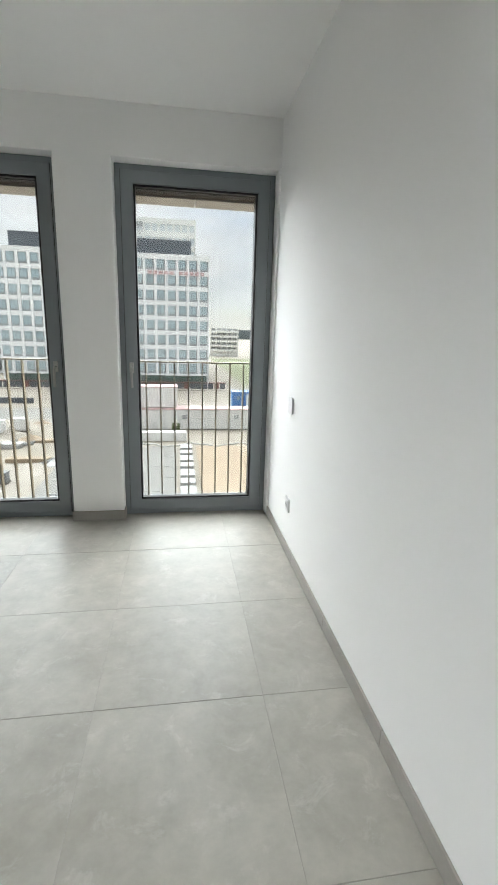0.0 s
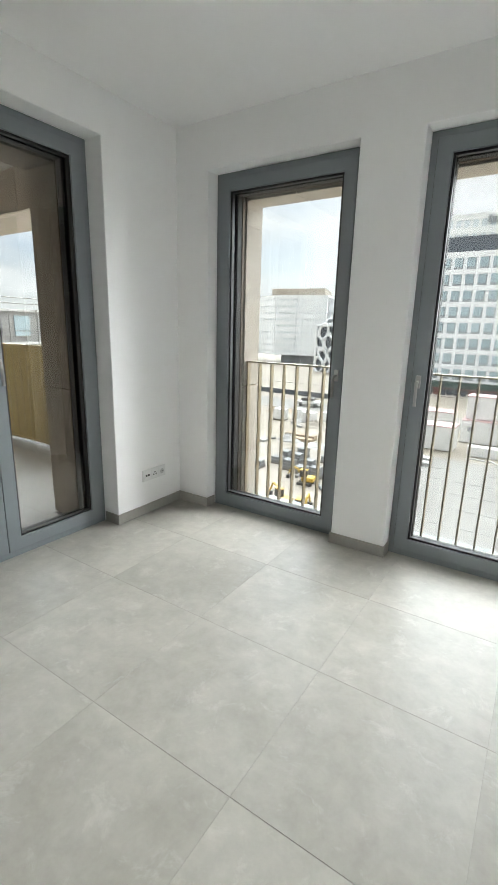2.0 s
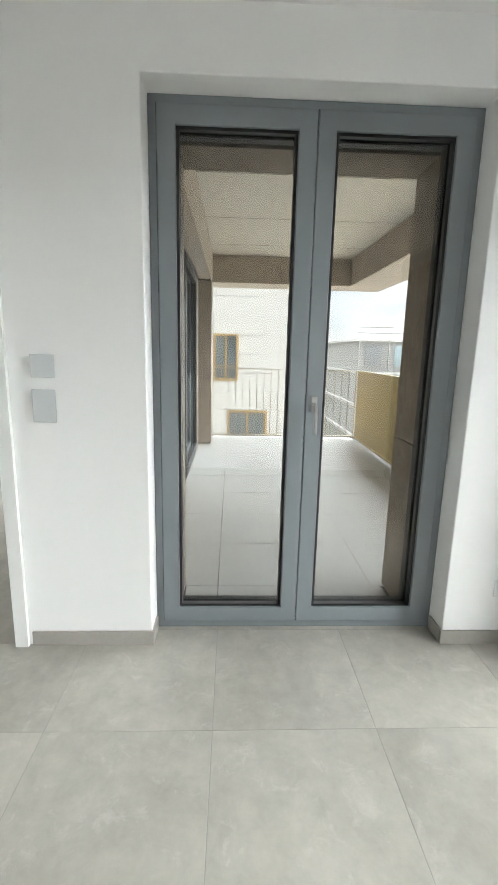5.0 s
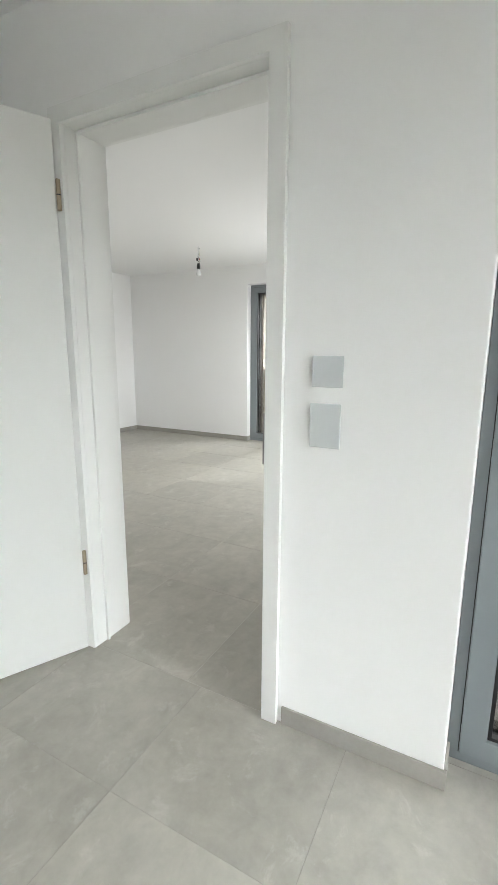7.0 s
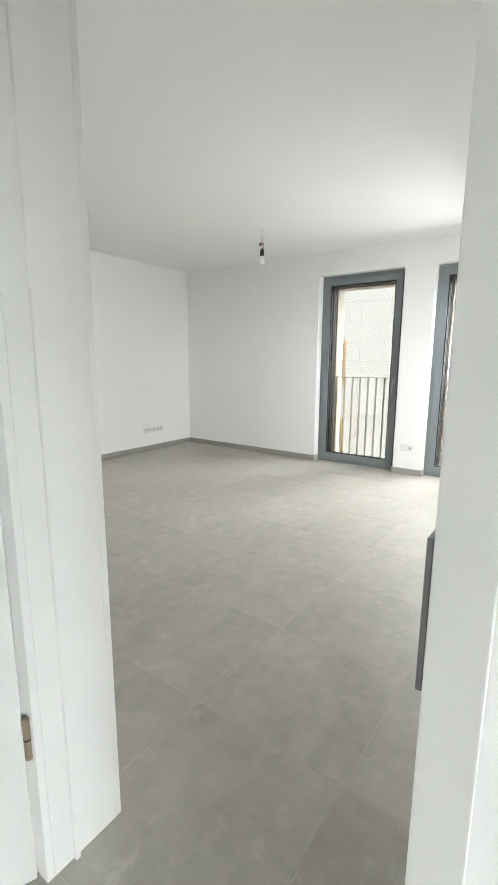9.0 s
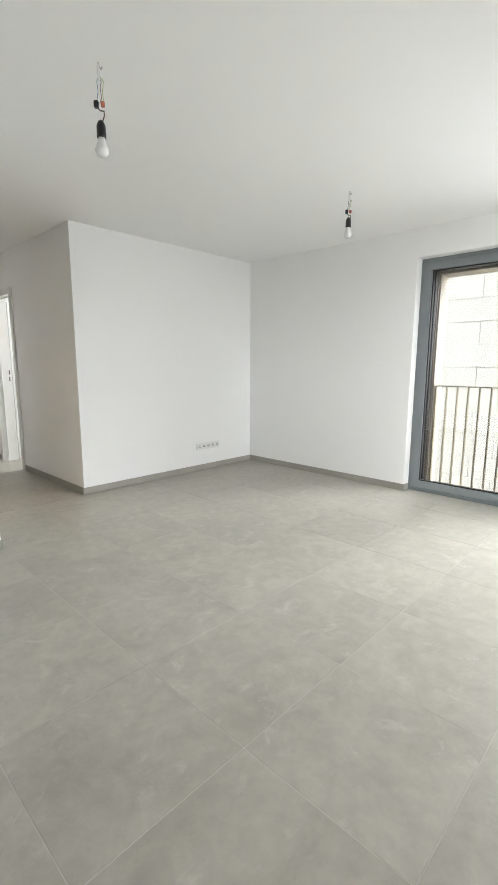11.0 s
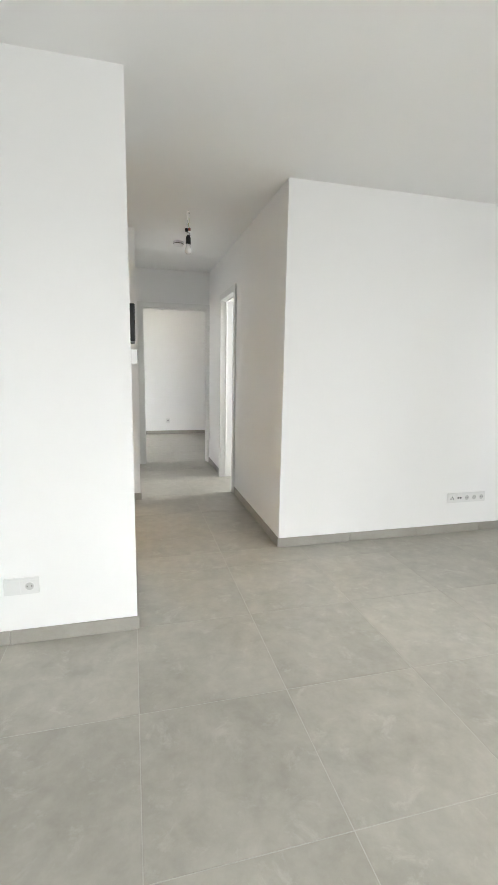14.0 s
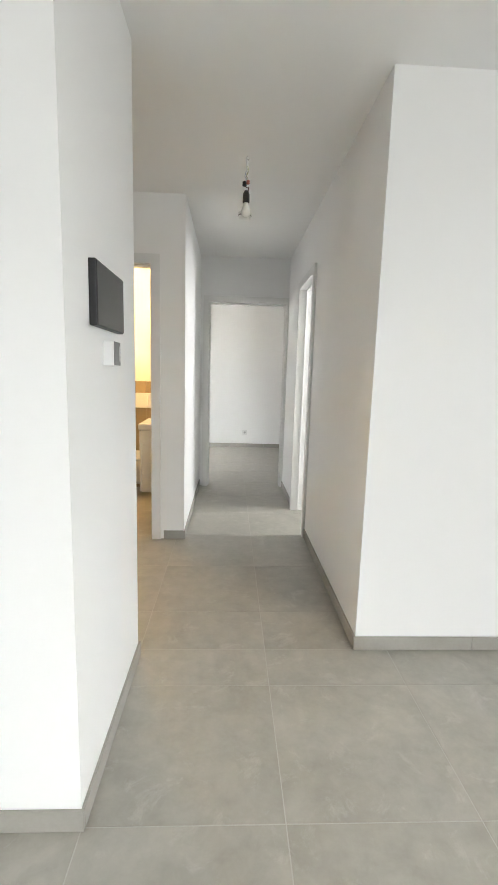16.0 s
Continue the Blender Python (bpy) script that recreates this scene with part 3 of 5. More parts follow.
WEST_FACE, EAST_FACE, SOUTH_FACE = 90, -90, 180
switch_plate(on_wall(X_W, 0.457, 1.27, WEST_FACE), 0.096, 0.094, M_SWITCH, "pale grey glass light switch beside the doorway")
switch_plate(on_wall(X_W, 0.455, 1.107, WEST_FACE), 0.096, 0.137, M_SWITCH, "taller pale grey glass room control plate")
socket_strip(on_wall(X_W, 2.575, 0.285, WEST_FACE), "dts", "white triple outlet with data, antenna and socket")
socket_strip(on_wall(X_E, 2.27, 0.31, EAST_FACE), "s", "white single socket low on the wall")
switch_plate(on_wall(X_E, 2.295, 0.90, EAST_FACE), 0.08, 0.10, M_PLASTIC, "white light switch on the bedroom wall")
socket_strip(on_wall(-5.54, LY_S, 0.297, SOUTH_FACE), "tdsss", "white five-gang outlet strip above the skirting")
socket_strip(on_wall(LX_W, -1.147, 0.312, WEST_FACE), "bs", "white double-frame socket between the windows")
socket_strip(on_wall(-2.345, -3.69, 0.292, SOUTH_FACE), "bs", "white double-frame socket near the corridor")
socket_strip(on_wall(-3.55, -10.5, 0.27, SOUTH_FACE), "s", "white single socket in the far room")

panel = thing("wall_tablet", on_wall(COR_E, -4.045, 1.54, EAST_FACE), "black glass intercom tablet on the white wall", "intercom")
part("housing", box(-0.16, -0.022, -0.092, 0.16, 0, 0.092, 0.003), M_BLACK, panel)
part("screen", box(-0.156, -0.0245, -0.088, 0.156, -0.0222, 0.088, 0.001), M_SCREEN, panel, "black glossy screen")
doorbell = thing("wall_control", on_wall(COR_E, -4.055, 1.375, EAST_FACE), "boxy steel wall control below the black tablet", "wall control")
part("housing", box(-0.04, -0.034, -0.039, 0.04, 0, 0.039, 0.002), M_PLASTIC, doorbell, "pale metal housing")
part("front_plate", box(-0.038, -0.037, -0.037, 0.038, -0.0345, 0.037, 0.001), M_BLOCKS_DARK, doorbell, "grey steel front")
part("rocker_edge", box(0.022, -0.0395, -0.024, 0.025, -0.0372, 0.024, 0.0005), M_PLASTIC, doorbell)


# ---- bare bulbs ----
def bare_bulb(x, y, drop, label, seed):
    rnd = random.Random(seed)
    t = thing("pendant_bulb", pose(x, y, H, 0, 0, 135), label, "ceiling light", "bare bulbs on wires")
    part("ceiling_hook", tube([(0, 0, 0), (0.004, 0, -0.02), (0.012, 0.0, -0.026), (0.016, 0, -0.018)], 0.003), M_STEEL, t)
    part("sleeve", cylinder(0.006, -0.07, -0.006, seg=8), M_PLASTIC, t, "clear plastic sleeve")
    zt = -0.43 * drop
    k = -zt - 0.11
    for mat, dx in ((M_WIRE_B, -0.006), (M_WIRE_G, 0.012), (M_PLASTIC, 0.0), (M_WIRE_N, 0.005)):
        pts = [(dx * 0.2, 0, -0.05)] + [(dx + rnd.uniform(-0.007, 0.007), rnd.uniform(-0.007, 0.007), -0.05 - (k + 0.06) * j / 5) for j in range(1, 6)]
        part("wire", tube(pts, 0.0014), mat, t)
    part("terminal", box(-0.026, -0.009, zt - 0.016, -0.006, 0.009, zt + 0.012, 0.003), M_BLACK, t, "grey terminal block")
    part("terminal", box(0.004, -0.007, zt - 0.012, 0.02, 0.007, zt + 0.010, 0.003), M_TERMINAL, t, "red terminal block")
    part("cable", tube([(-0.012, 0, zt - 0.014), (0.0, 0, zt - 0.026), (0.016, 0, zt - 0.028), (0.016, 0.002, zt - 0.045), (0.008, 0, zt - 0.07), (0.004, 0, -drop + 0.135)], 0.0028), M_WIRE_N, t)
    part("lampholder", lathe([(0.006, -drop + 0.15), (0.012, -drop + 0.145), (0.0195, -drop + 0.128), (0.0205, -drop + 0.085), (0.0195, -drop + 0.078)], 18), M_BLACK, t, "black lampholder", smooth=True)
    b = [(0.0155, -drop + 0.079), (0.017, -drop + 0.066), (0.0225, -drop + 0.05), (0.0285, -drop + 0.034), (0.029, -drop + 0.024), (0.025, -drop + 0.011), (0.015, -drop + 0.003), (0.003, -drop)]
    part("bulb", lathe(b, 22), M_BULB, t, "frosted white bulb, unlit", smooth=True)
    return t


bare_bulb(-3.04, -2.35, 0.376, "unlit bulb hanging on bare wires from the ceiling", 3)
bare_bulb(-5.05, -2.335, 0.335, "unlit bulb hanging on short bare wires", 5)
bare_bulb(-3.345, -5.39, 0.335, "unlit bulb on bare wires in the corridor", 8)
detector = thing("smoke_detector", pose(-3.36, -6.34, H), "round white smoke detector on the corridor ceiling", "smoke detector")
part("base", cylinder(0.055, -0.012, 0.0, seg=28), M_PLASTIC, detector)
part("body", lathe([(0.05, -0.0125), (0.052, -0.026), (0.044, -0.042), (0.012, -0.046)], 28), M_PLASTIC, detector, smooth=True)
part("vent_band", cylinder(0.0535, -0.024, -0.019, seg=28), M_BLACK, detector, "dark vent slot")

# ---- toilet room ----
toilet = thing("toilet", pose(-2.32, -7.60, 0.0), "white wall-hung toilet with a closed lid", "toilet")
bowl = bmesh.new()
prof = [(0.10, 0.10, 0.13), (0.15, 0.19, 0.2), (0.175, 0.25, 0.3), (0.18, 0.265, 0.40)]
rows = [[bowl.verts.new((rx * math.cos(a), 0.27 + ry * math.sin(a) if math.sin(a) > 0 else 0.27 + 0.27 * math.sin(a) * 0.99, z)) for a in [2 * math.pi * j / 24 for j in range(24)]] for rx, ry, z in prof]
for a, b in zip(rows, rows[1:]):
    for j in range(24):
        bowl.faces.new((a[j], a[(j + 1) % 24], b[(j + 1) % 24], b[j]))
bowl.faces.new(rows[0][::-1])
bowl.faces.new(rows[-1])
bmesh.ops.recalc_face_normals(bowl, faces=bowl.faces)
part("bowl", bowl, M_CERAMIC, toilet, smooth=True)
part("lid", box(-0.18, 0.03, 0.404, 0.18, 0.53, 0.43, 0.012), M_PLASTIC, toilet)
flush = thing("flush_plate", on_wall(-2.35, -7.598, 0.99, 180), "white flush plate with two buttons", "flush plate")
part("plate", box(-0.125, -0.012, -0.082, 0.125, 0, 0.082, 0.004), M_PLASTIC, flush)
part("button", box(-0.10, -0.017, -0.05, 0.015, -0.0125, 0.05, 0.002), M_CERAMIC, flush)
part("button", box(0.022, -0.017, -0.05, 0.10, -0.0125, 0.05, 0.002), M_CERAMIC, flush)
basin = thing("washbasin_cabinet", pose(-2.482, -6.72, 0.0), "white wall-hung washbasin cabinet beside the doorway", "washbasin")
part("cabinet", box(-0.313, -0.22, 0.24, -0.02, 0.22, 0.80, 0.004), M_LACQ, basin)
part("basin", box(-0.315, -0.235, 0.802, 0.005, 0.235, 0.86, 0.012), M_CERAMIC, basin)
part("front", box(-0.018, -0.215, 0.245, -0.002, 0.215, 0.795, 0.003), M_LACQ, basin)
lamp = thing("downlight", pose(-1.95, -6.75, H), "glowing warm ceiling downlight", "ceiling light")
part("trim_ring", lathe([(0.045, -0.006), (0.05, -0.004), (0.05, 0.0), (0.04, 0.0)], 20), M_PLASTIC, lamp)
part("lens", cylinder(0.038, -0.004, -0.001, seg=20), M_LAMP_ON, lamp)
wains = thing("wainscot", pose(0, 0, 0), "warm grey tiled wainscot of the toilet room", "wall tiles", kind="structure")
for k in range(4):
    for j in range(2):
        x = X_D - 0.062 - k * 0.25
        part("tile", box(x - 0.247, -7.718, 0.002 + j * 0.6, x, -7.70 + 0.1, 0.598 + j * 0.6, 0.001), M_WC_TILE, wains)


# ---- the terrace ----
TZ = -0.02
solid("terrace_deck", box(-7.0, 0.72, -0.5, -2.16, 3.45, TZ - 0.02), M_DARKJOINT, "dark terrace substructure below the slabs", "terrace")
solid("terrace_ceiling", box(-7.3, 0.72, 2.70, -2.16, 3.65, 3.0), M_CONC, "fair-faced concrete terrace ceiling with board joints", "ceiling")
for x in (-3.55, -4.75, -5.95):
    solid("ceiling_joint", box(x - 0.004, 0.9, 2.6965, x + 0.004, 2.95, 2.7005), M_CONC_JOINT, "thin darker joint in the terrace ceiling", "ceiling joint")
# beam undersides take the paler stone to paint in the outside light
beams = thing("terrace_beams", pose(0, 0, 0), "limestone-clad beams round the terrace", "beam", kind="structure")
part("core", box(-7.2, 2.98, 2.325, -2.17, 3.55, 2.699), M_STONE_PALE, beams, "soffit panel, pale as if lit from outside")
part("core", box(-7.2, 0.5, 2.325, -6.63, 2.978, 2.699), M_STONE_PALE, beams, "soffit panel, pale as if lit from outside")
part("core", box(-6.62, 0.722, 2.325, -2.17, 0.90, 2.699), M_STONE_PALE, beams, "soffit panel, pale as if lit from outside")
for k in range(6):
    a, b = -6.6 + k * 0.74, -6.6 + (k + 1) * 0.74 - 0.006
    part("cladding_stone", box(a, 2.95, 2.32, b, 2.978, 2.68, 0.002), M_STONE, beams)
for a, b in ((0.93, 1.895), (1.90, 2.945)):
    part("cladding_stone", box(-6.628, a, 2.32, -6.60, b, 2.68, 0.002), M_STONE, beams)
for k in range(5):
    a, b = -6.59 + k * 0.88, -6.59 + (k + 1) * 0.88 - 0.006
    # south beam face: same cladding, its lit look put into the paler colour
    part("cladding_stone", box(a, 0.902, 2.30, b, 0.925, 2.69, 0.002), M_STONE_PALE, beams, "cladding stone, pale as if lit")
pier = thing("terrace_pier", pose(0, 0, 0), "limestone-clad pier at the end of the terrace", "pier", kind="structure")
part("core", box(-6.74, 0.721, -0.02, -6.37, 0.90, 2.32), M_DARKJOINT, pier)
for z0, z1 in ((-0.015, 0.985), (0.99, 2.30)):
    part("cladding_stone", box(-6.742, 0.66, z0, -6.34, 0.925, z1, 0.002), M_STONE, pier)
facade = thing("terrace_facade", pose(0, 0, 0), "brown metal and limestone facade strip along the terrace", "facade", kind="structure")
part("panel", box(-6.34, 0.722, -0.015, -5.92, 0.74, 2.30, 0.002), M_STONE, facade)
part("panel", box(-4.37, 0.722, -0.015, -2.165, 0.74, 2.30, 0.002), M_STONE, facade)

screen = thing("privacy_screen", pose(-2.18, 3.22, TZ), "golden corrugated metal screen along the terrace", "screen")
part("top_rail", box(-4.6, -0.02, 1.09, 0, 0.02, 1.11, 0.002), M_GOLD, screen)
part("bottom_rail", box(-4.6, -0.02, 0.03, 0, 0.02, 0.05, 0.002), M_GOLD, screen)
for k in range(70):
    u = -0.03 - k * 0.0657
    bm = box(-0.034, -0.0025, 0.05, 0.034, 0.0025, 1.09)
    part("slat", bm, M_GOLD, screen, "", pose(u, 0.0, 0, 0, 0, 17 if k % 2 else -17))
rail = thing("terrace_railing", pose(-6.82, 0.93, TZ), "slender light railing at the end of the terrace", "railing")
part("top_rail", box(-0.02, 0, 1.095, 0.02, 2.28, 1.107, 0.002), M_RAIL, rail)
part("bottom_rail", box(-0.02, 0, 0.05, 0.02, 2.28, 0.062, 0.002), M_RAIL, rail)
for k in range(21):
    part("bar", box(-0.015, 0.02 + k * 0.112 - 0.004, 0.062, 0.015, 0.02 + k * 0.112 + 0.004, 1.095), M_RAIL, rail)
spot = thing("terrace_lamp", pose(-4.75, 2.13, 2.70), "black cylindrical lamp under the terrace ceiling", "ceiling light")
part("body", cylinder(0.055, -0.15, -0.002, seg=24, bevel=0.003), M_BLACK, spot)
part("reflector", cylinder(0.044, -0.1515, -0.1495, seg=24), M_STEEL, spot)


# ---- outdoors ----
GZ = -11.78
SPREAD = Matrix.Translation((0.5, 0, 1.3)) @ Matrix.Scale(1.27, 4) @ Matrix.Translation((-0.5, 0, -1.3))
M_GROUND = material("bare building-site earth", (0.34, 0.30, 0.25), 0.95, grain=0.5, scale=0.8, clouds=0.9, cloud_scale=0.16, colour2=(0.235, 0.205, 0.165))
M_YARD = material("dusty trodden gravel", (0.36, 0.325, 0.28), 0.95, grain=0.6, scale=1.4, clouds=0.9, cloud_scale=0.3, colour2=(0.26, 0.23, 0.195))
M_ASPHALT = material("worn grey asphalt", (0.225, 0.215, 0.20), 0.9, grain=0.4, scale=2, clouds=0.8, cloud_scale=0.2, colour2=(0.175, 0.166, 0.152))
M_SAND = material("ochre sand", (0.33, 0.255, 0.18), 0.95, grain=0.3, scale=1.5, clouds=0.7, cloud_scale=0.25, colour2=(0.28, 0.21, 0.145))
M_PAINT = material("worn white road paint", (0.34, 0.335, 0.32), 0.7, grain=0.3, scale=4)
M_CLAD = material("white facade panel", (0.84, 0.845, 0.85), 0.55, grain=0.1, scale=2, clouds=0.15, cloud_scale=0.1)
M_CLAD_B = material("cream facade panel", (0.82, 0.81, 0.78), 0.6, grain=0.1, scale=2, clouds=0.15, cloud_scale=0.1)
# paler cloud patches in these three glass colours paint in sky reflections
M_PANE = material("bluish office glass, painted sky reflection", (0.33, 0.43, 0.47), 0.12, metal=0.1, clouds=0.8, cloud_scale=0.16, spec=0.8, colour2=(0.60, 0.71, 0.75))
M_DARK_PANE = material("dark window glass", (0.07, 0.085, 0.09), 0.1, clouds=0.7, cloud_scale=1.2, spec=0.8, colour2=(0.16, 0.18, 0.19))
M_PALE_PANE = material("pale office glass, painted reflection", (0.55, 0.60, 0.63), 0.15, clouds=0.6, cloud_scale=0.2, spec=0.6, colour2=(0.68, 0.73, 0.75))
M_PANEL_D = material("dark grey window panel", (0.26, 0.27, 0.28), 0.5, clouds=0.4, cloud_scale=0.4)
M_DARK = material("dark grey metal cladding", (0.085, 0.095, 0.11), 0.5, clouds=0.3, cloud_scale=0.2)
# reflection on the shop glass is painted as paler clouds
M_GREEN_GLASS = material("green shop glass", (0.10, 0.17, 0.15), 0.12, metal=0.3, clouds=0.7, cloud_scale=0.3, colour2=(0.25, 0.34, 0.31))
M_HOARD = material("dark red hoarding", (0.22, 0.10, 0.085), 0.7, clouds=0.3, cloud_scale=0.5)
M_CONTAINER = material("white site container", (0.70, 0.69, 0.67), 0.5, grain=0.15, scale=3, clouds=0.3, cloud_scale=0.4)
M_BLUE = material("blue container paint", (0.05, 0.19, 0.46), 0.5, clouds=0.3, cloud_scale=0.6)
M_YELLOW = material("yellow machine paint", (0.62, 0.38, 0.04), 0.55, grain=0.2, scale=6, clouds=0.3, cloud_scale=1)
M_RUBBER = material("black tracks", (0.035, 0.034, 0.032), 0.85, grain=0.3, scale=8)
M_BLOCKS = material("grey concrete blocks", (0.22, 0.225, 0.23), 0.85, grain=0.3, scale=5, per_piece=0.5)
M_WHITE_STONE = material("white stone facade slab", (0.50, 0.488, 0.465), 0.7, grain=0.1, scale=6, clouds=0.25, cloud_scale=0.5, per_piece=0.35, colour2=(0.46, 0.445, 0.415))
M_OAK_BRONZE = material("light bronze window frame", (0.38, 0.26, 0.12), 0.45, metal=0.3, clouds=0.2)
M_GRASS = material("grass", (0.10, 0.13, 0.045), 0.95, grain=0.5, scale=2, clouds=0.5, cloud_scale=0.1, colour2=(0.16, 0.15, 0.07))
M_HILL = material("distant wooded hills", (0.16, 0.19, 0.20), 1.0, clouds=0.6, cloud_scale=0.02)
M_LEAF = material("dull spring foliage", (0.09, 0.11, 0.05), 0.9, grain=0.5, scale=3)
M_TRUNK = material("grey bark", (0.12, 0.10, 0.08), 0.95, grain=0.4, scale=8)
M_RED = material("red safety rail", (0.55, 0.10, 0.08), 0.6)
M_RAW = material("raw grey concrete shell", (0.38, 0.375, 0.365), 0.85, clouds=0.4, cloud_scale=0.4)
M_LETTER = material("grey sign letters", (0.25, 0.26, 0.27), 0.5)
M_SIGN_RED = material("faded pink sign", (0.55, 0.36, 0.36), 0.6)

solid("ground", box(-2500, -1500, GZ - 1, 2500, 2500, GZ), M_GROUND, "bare sandy earth of the building site", "ground")


def spread(bm, m=None):
    if m is not None:
        bm.transform(m)
    bm.transform(SPREAD)
    return bm


def flat(name, x0, y0, x1, y1, lift, mat, label, category, kind="structure"):
    return solid(name, spread(box(x0, y0, -9.2, x1, y1, -9 + lift)), mat, label, category, kind)


flat("road", -75, 55, 40, 63, 0.03, M_ASPHALT, "wide grey asphalt road across the site", "road")
flat("car_park", -9, 18, 0.2, 41, 0.03, M_ASPHALT, "grey asphalt car park with white bay lines", "car park")
flat("sand_pit", 1.9, 16, 6.6, 41, 0.05, M_SAND, "ochre sand pit", "sand")
flat("yard", -32, 20, -9.6, 36, 0.025, M_YARD, "dusty pale grey yard", "ground")
flat("verge", -70, 84, 60, 89.5, 0.06, M_YARD, "pale paving before the offices", "pavement")
flat("lawn", 14, 96, 60, 200, 0.02, M_GRASS, "green verge beyond the offices", "grass")
for k in range(7):
    y = 20 + k * 2.9
    solid("bay_line", spread(box(-8.5, y, -8.97, -4.2, y + 0.075, -8.955)), M_PAINT, "white parking bay line", "road marking", group="bay lines")
    solid("bay_line", spread(box(-3.6, y, -8.97, 0.0, y + 0.075, -8.955)), M_PAINT, "white parking bay line", "road marking", group="bay lines")


def office(name, x0, x1, y0, depth, z0, z1, floors, bays, label, clad, ground=0.0, m=None, win=(0.13, 0.87, 0.14, 0.84), glass=None):
    """A block with a gridded front at y0: real openings, with a pane and a dark panel behind each."""
    t = thing(name, Matrix(), label, "office building")
    du, dz = (x1 - x0) / bays, (z1 - z0 - ground) / floors
    holes = []
    for a in range(bays):
        for c in range(floors):
            u, z = x0 + a * du, z0 + ground + c * dz
            holes.append((u + win[0] * du, u + win[1] * du, z + win[2] * dz, z + win[3] * dz))
    front = wall("front_wall", x0, x1, y0, y0 + 0.5, z0 + ground, z1, holes, "x", "", clad, 0)
    for key in ("category", "kind"):
        del front[key]
    move = SPREAD if m is None else SPREAD @ m
    front.data.transform(move)
    front.parent = t
    body = bmesh.new()
    add_box(body, x0, y0 + 0.9, z0, x1, y0 + depth, z1)
    body.transform(move)
    bmesh.ops.recalc_face_normals(body, faces=body.faces)
    part("body", body, M_PANEL_D, t)
    for a, b in ((x0, x0 + 0.4), (x1 - 0.4, x1)):
        bm = box(a, y0 + 0.5, z0, b, y0 + depth + 0.1, z1)
        bm.transform(move)
        part("side_wall", bm, clad, t)
    bm = box(x0 - 0.1, y0 - 0.05, z1, x1 + 0.1, y0 + depth + 0.1, z1 + 0.5)
    bm.transform(move)
    part("roof", bm, clad, t)
    w, h = (win[1] - win[0]) * du, (win[3] - win[2]) * dz
    pane = bmesh.new()
    add_box(pane, 0, 0.30, 0 if glass else 0.22 * h, w, 0.36, h)
    add_box(pane, w * 0.42, 0.24, 0.22 * h, w * 0.5, 0.30, h)
    bmesh.ops.recalc_face_normals(pane, faces=pane.faces)
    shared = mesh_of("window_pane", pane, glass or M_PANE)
    low = bmesh.new()
    add_box(low, 0, 0.22, 0, w, 0.36, 0.22 * h)
    add_box(low, w * 0.86, 0.20, 0.22 * h, w, 0.30, h)
    bmesh.ops.recalc_face_normals(low, faces=low.faces)
    shared_low = mesh_of("window_panel", low, M_PANEL_D)
    for u0, u1, za, zb in holes:
        wnd = new("window", shared)
        wnd.parent, wnd.matrix_basis = t, move @ Matrix.Translation((u0, y0, za))
        if not glass:
            pnl = new("panel", shared_low)
            pnl.parent = wnd
    if ground:
        n = bays // 2
        for k in range(n):
            a = x0 + k * (x1 - x0) / n
            bm = box(a + 0.15, y0 + 0.6, z0, a + (x1 - x0) / n - 0.15, y0 + 0.75, z0 + ground)
            bm.transform(move)
            part("shopfront", bm, M_GREEN_GLASS, t)
    return t


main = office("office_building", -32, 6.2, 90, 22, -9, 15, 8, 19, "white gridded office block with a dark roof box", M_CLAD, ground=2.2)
bm = spread(box(-30, 93, 15.55, 2.8, 108, 18.5))
part("roof_box", bm, M_DARK, main, "dark metal roof plant box")
for k in range(10):
    part("sign_bar", spread(box(-5.2 + k * 1.0 + (0.7 if k > 4 else 0), 89.6, 11.9, -4.5 + k * 1.0 + (0.7 if k > 4 else 0), 89.8, 12.5)), M_SIGN_RED, main, "faded pink sign letters")
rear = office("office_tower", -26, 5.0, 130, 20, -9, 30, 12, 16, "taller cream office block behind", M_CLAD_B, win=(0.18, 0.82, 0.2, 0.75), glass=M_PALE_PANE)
for k in range(8):
    part("sign_bar", spread(box(-16.5 + k * 1.0, 129.5, 28.2, -15.75 + k * 1.0, 129.8, 29.3 + (0.5 if k in (0, 3) else 0))), M_LETTER, rear, "grey sign letters")
turn_c = Matrix.Translation((-77, 134, 0)) @ Matrix.Rotation(radians(14), 4, "Z") @ Matrix.Translation((77, -134, 0))
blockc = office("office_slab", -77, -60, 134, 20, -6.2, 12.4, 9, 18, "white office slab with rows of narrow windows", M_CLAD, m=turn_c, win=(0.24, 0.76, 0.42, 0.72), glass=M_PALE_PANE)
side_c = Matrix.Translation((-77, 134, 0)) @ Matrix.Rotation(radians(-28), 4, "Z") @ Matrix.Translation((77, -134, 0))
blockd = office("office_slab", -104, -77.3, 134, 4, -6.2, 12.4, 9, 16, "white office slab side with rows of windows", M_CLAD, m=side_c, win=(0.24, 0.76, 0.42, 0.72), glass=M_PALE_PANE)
part("roof_box", spread(box(-80, 139.5, 12.95, -62, 152, 15.4), turn_c), M_STONE, blockc, "brown roof plant box")
part("plinth", spread(box(-75, 136, -9, -62, 152, -6.2), turn_c), M_PANEL_D, blockc, "dark recessed ground floor")

# a dark hall under a white leaf lattice
hall = thing("lattice_hall", Matrix(), "dark hall wrapped in a white leaf-like lattice", "building")
part("core", spread(box(-52.5, 114.6, -9, -40.5, 126, 3.0)), M_DARK, hall)
crown = bmesh.new()
add_box(crown, -50.5, 116.5, 3.0, -42.5, 125, 5.0)
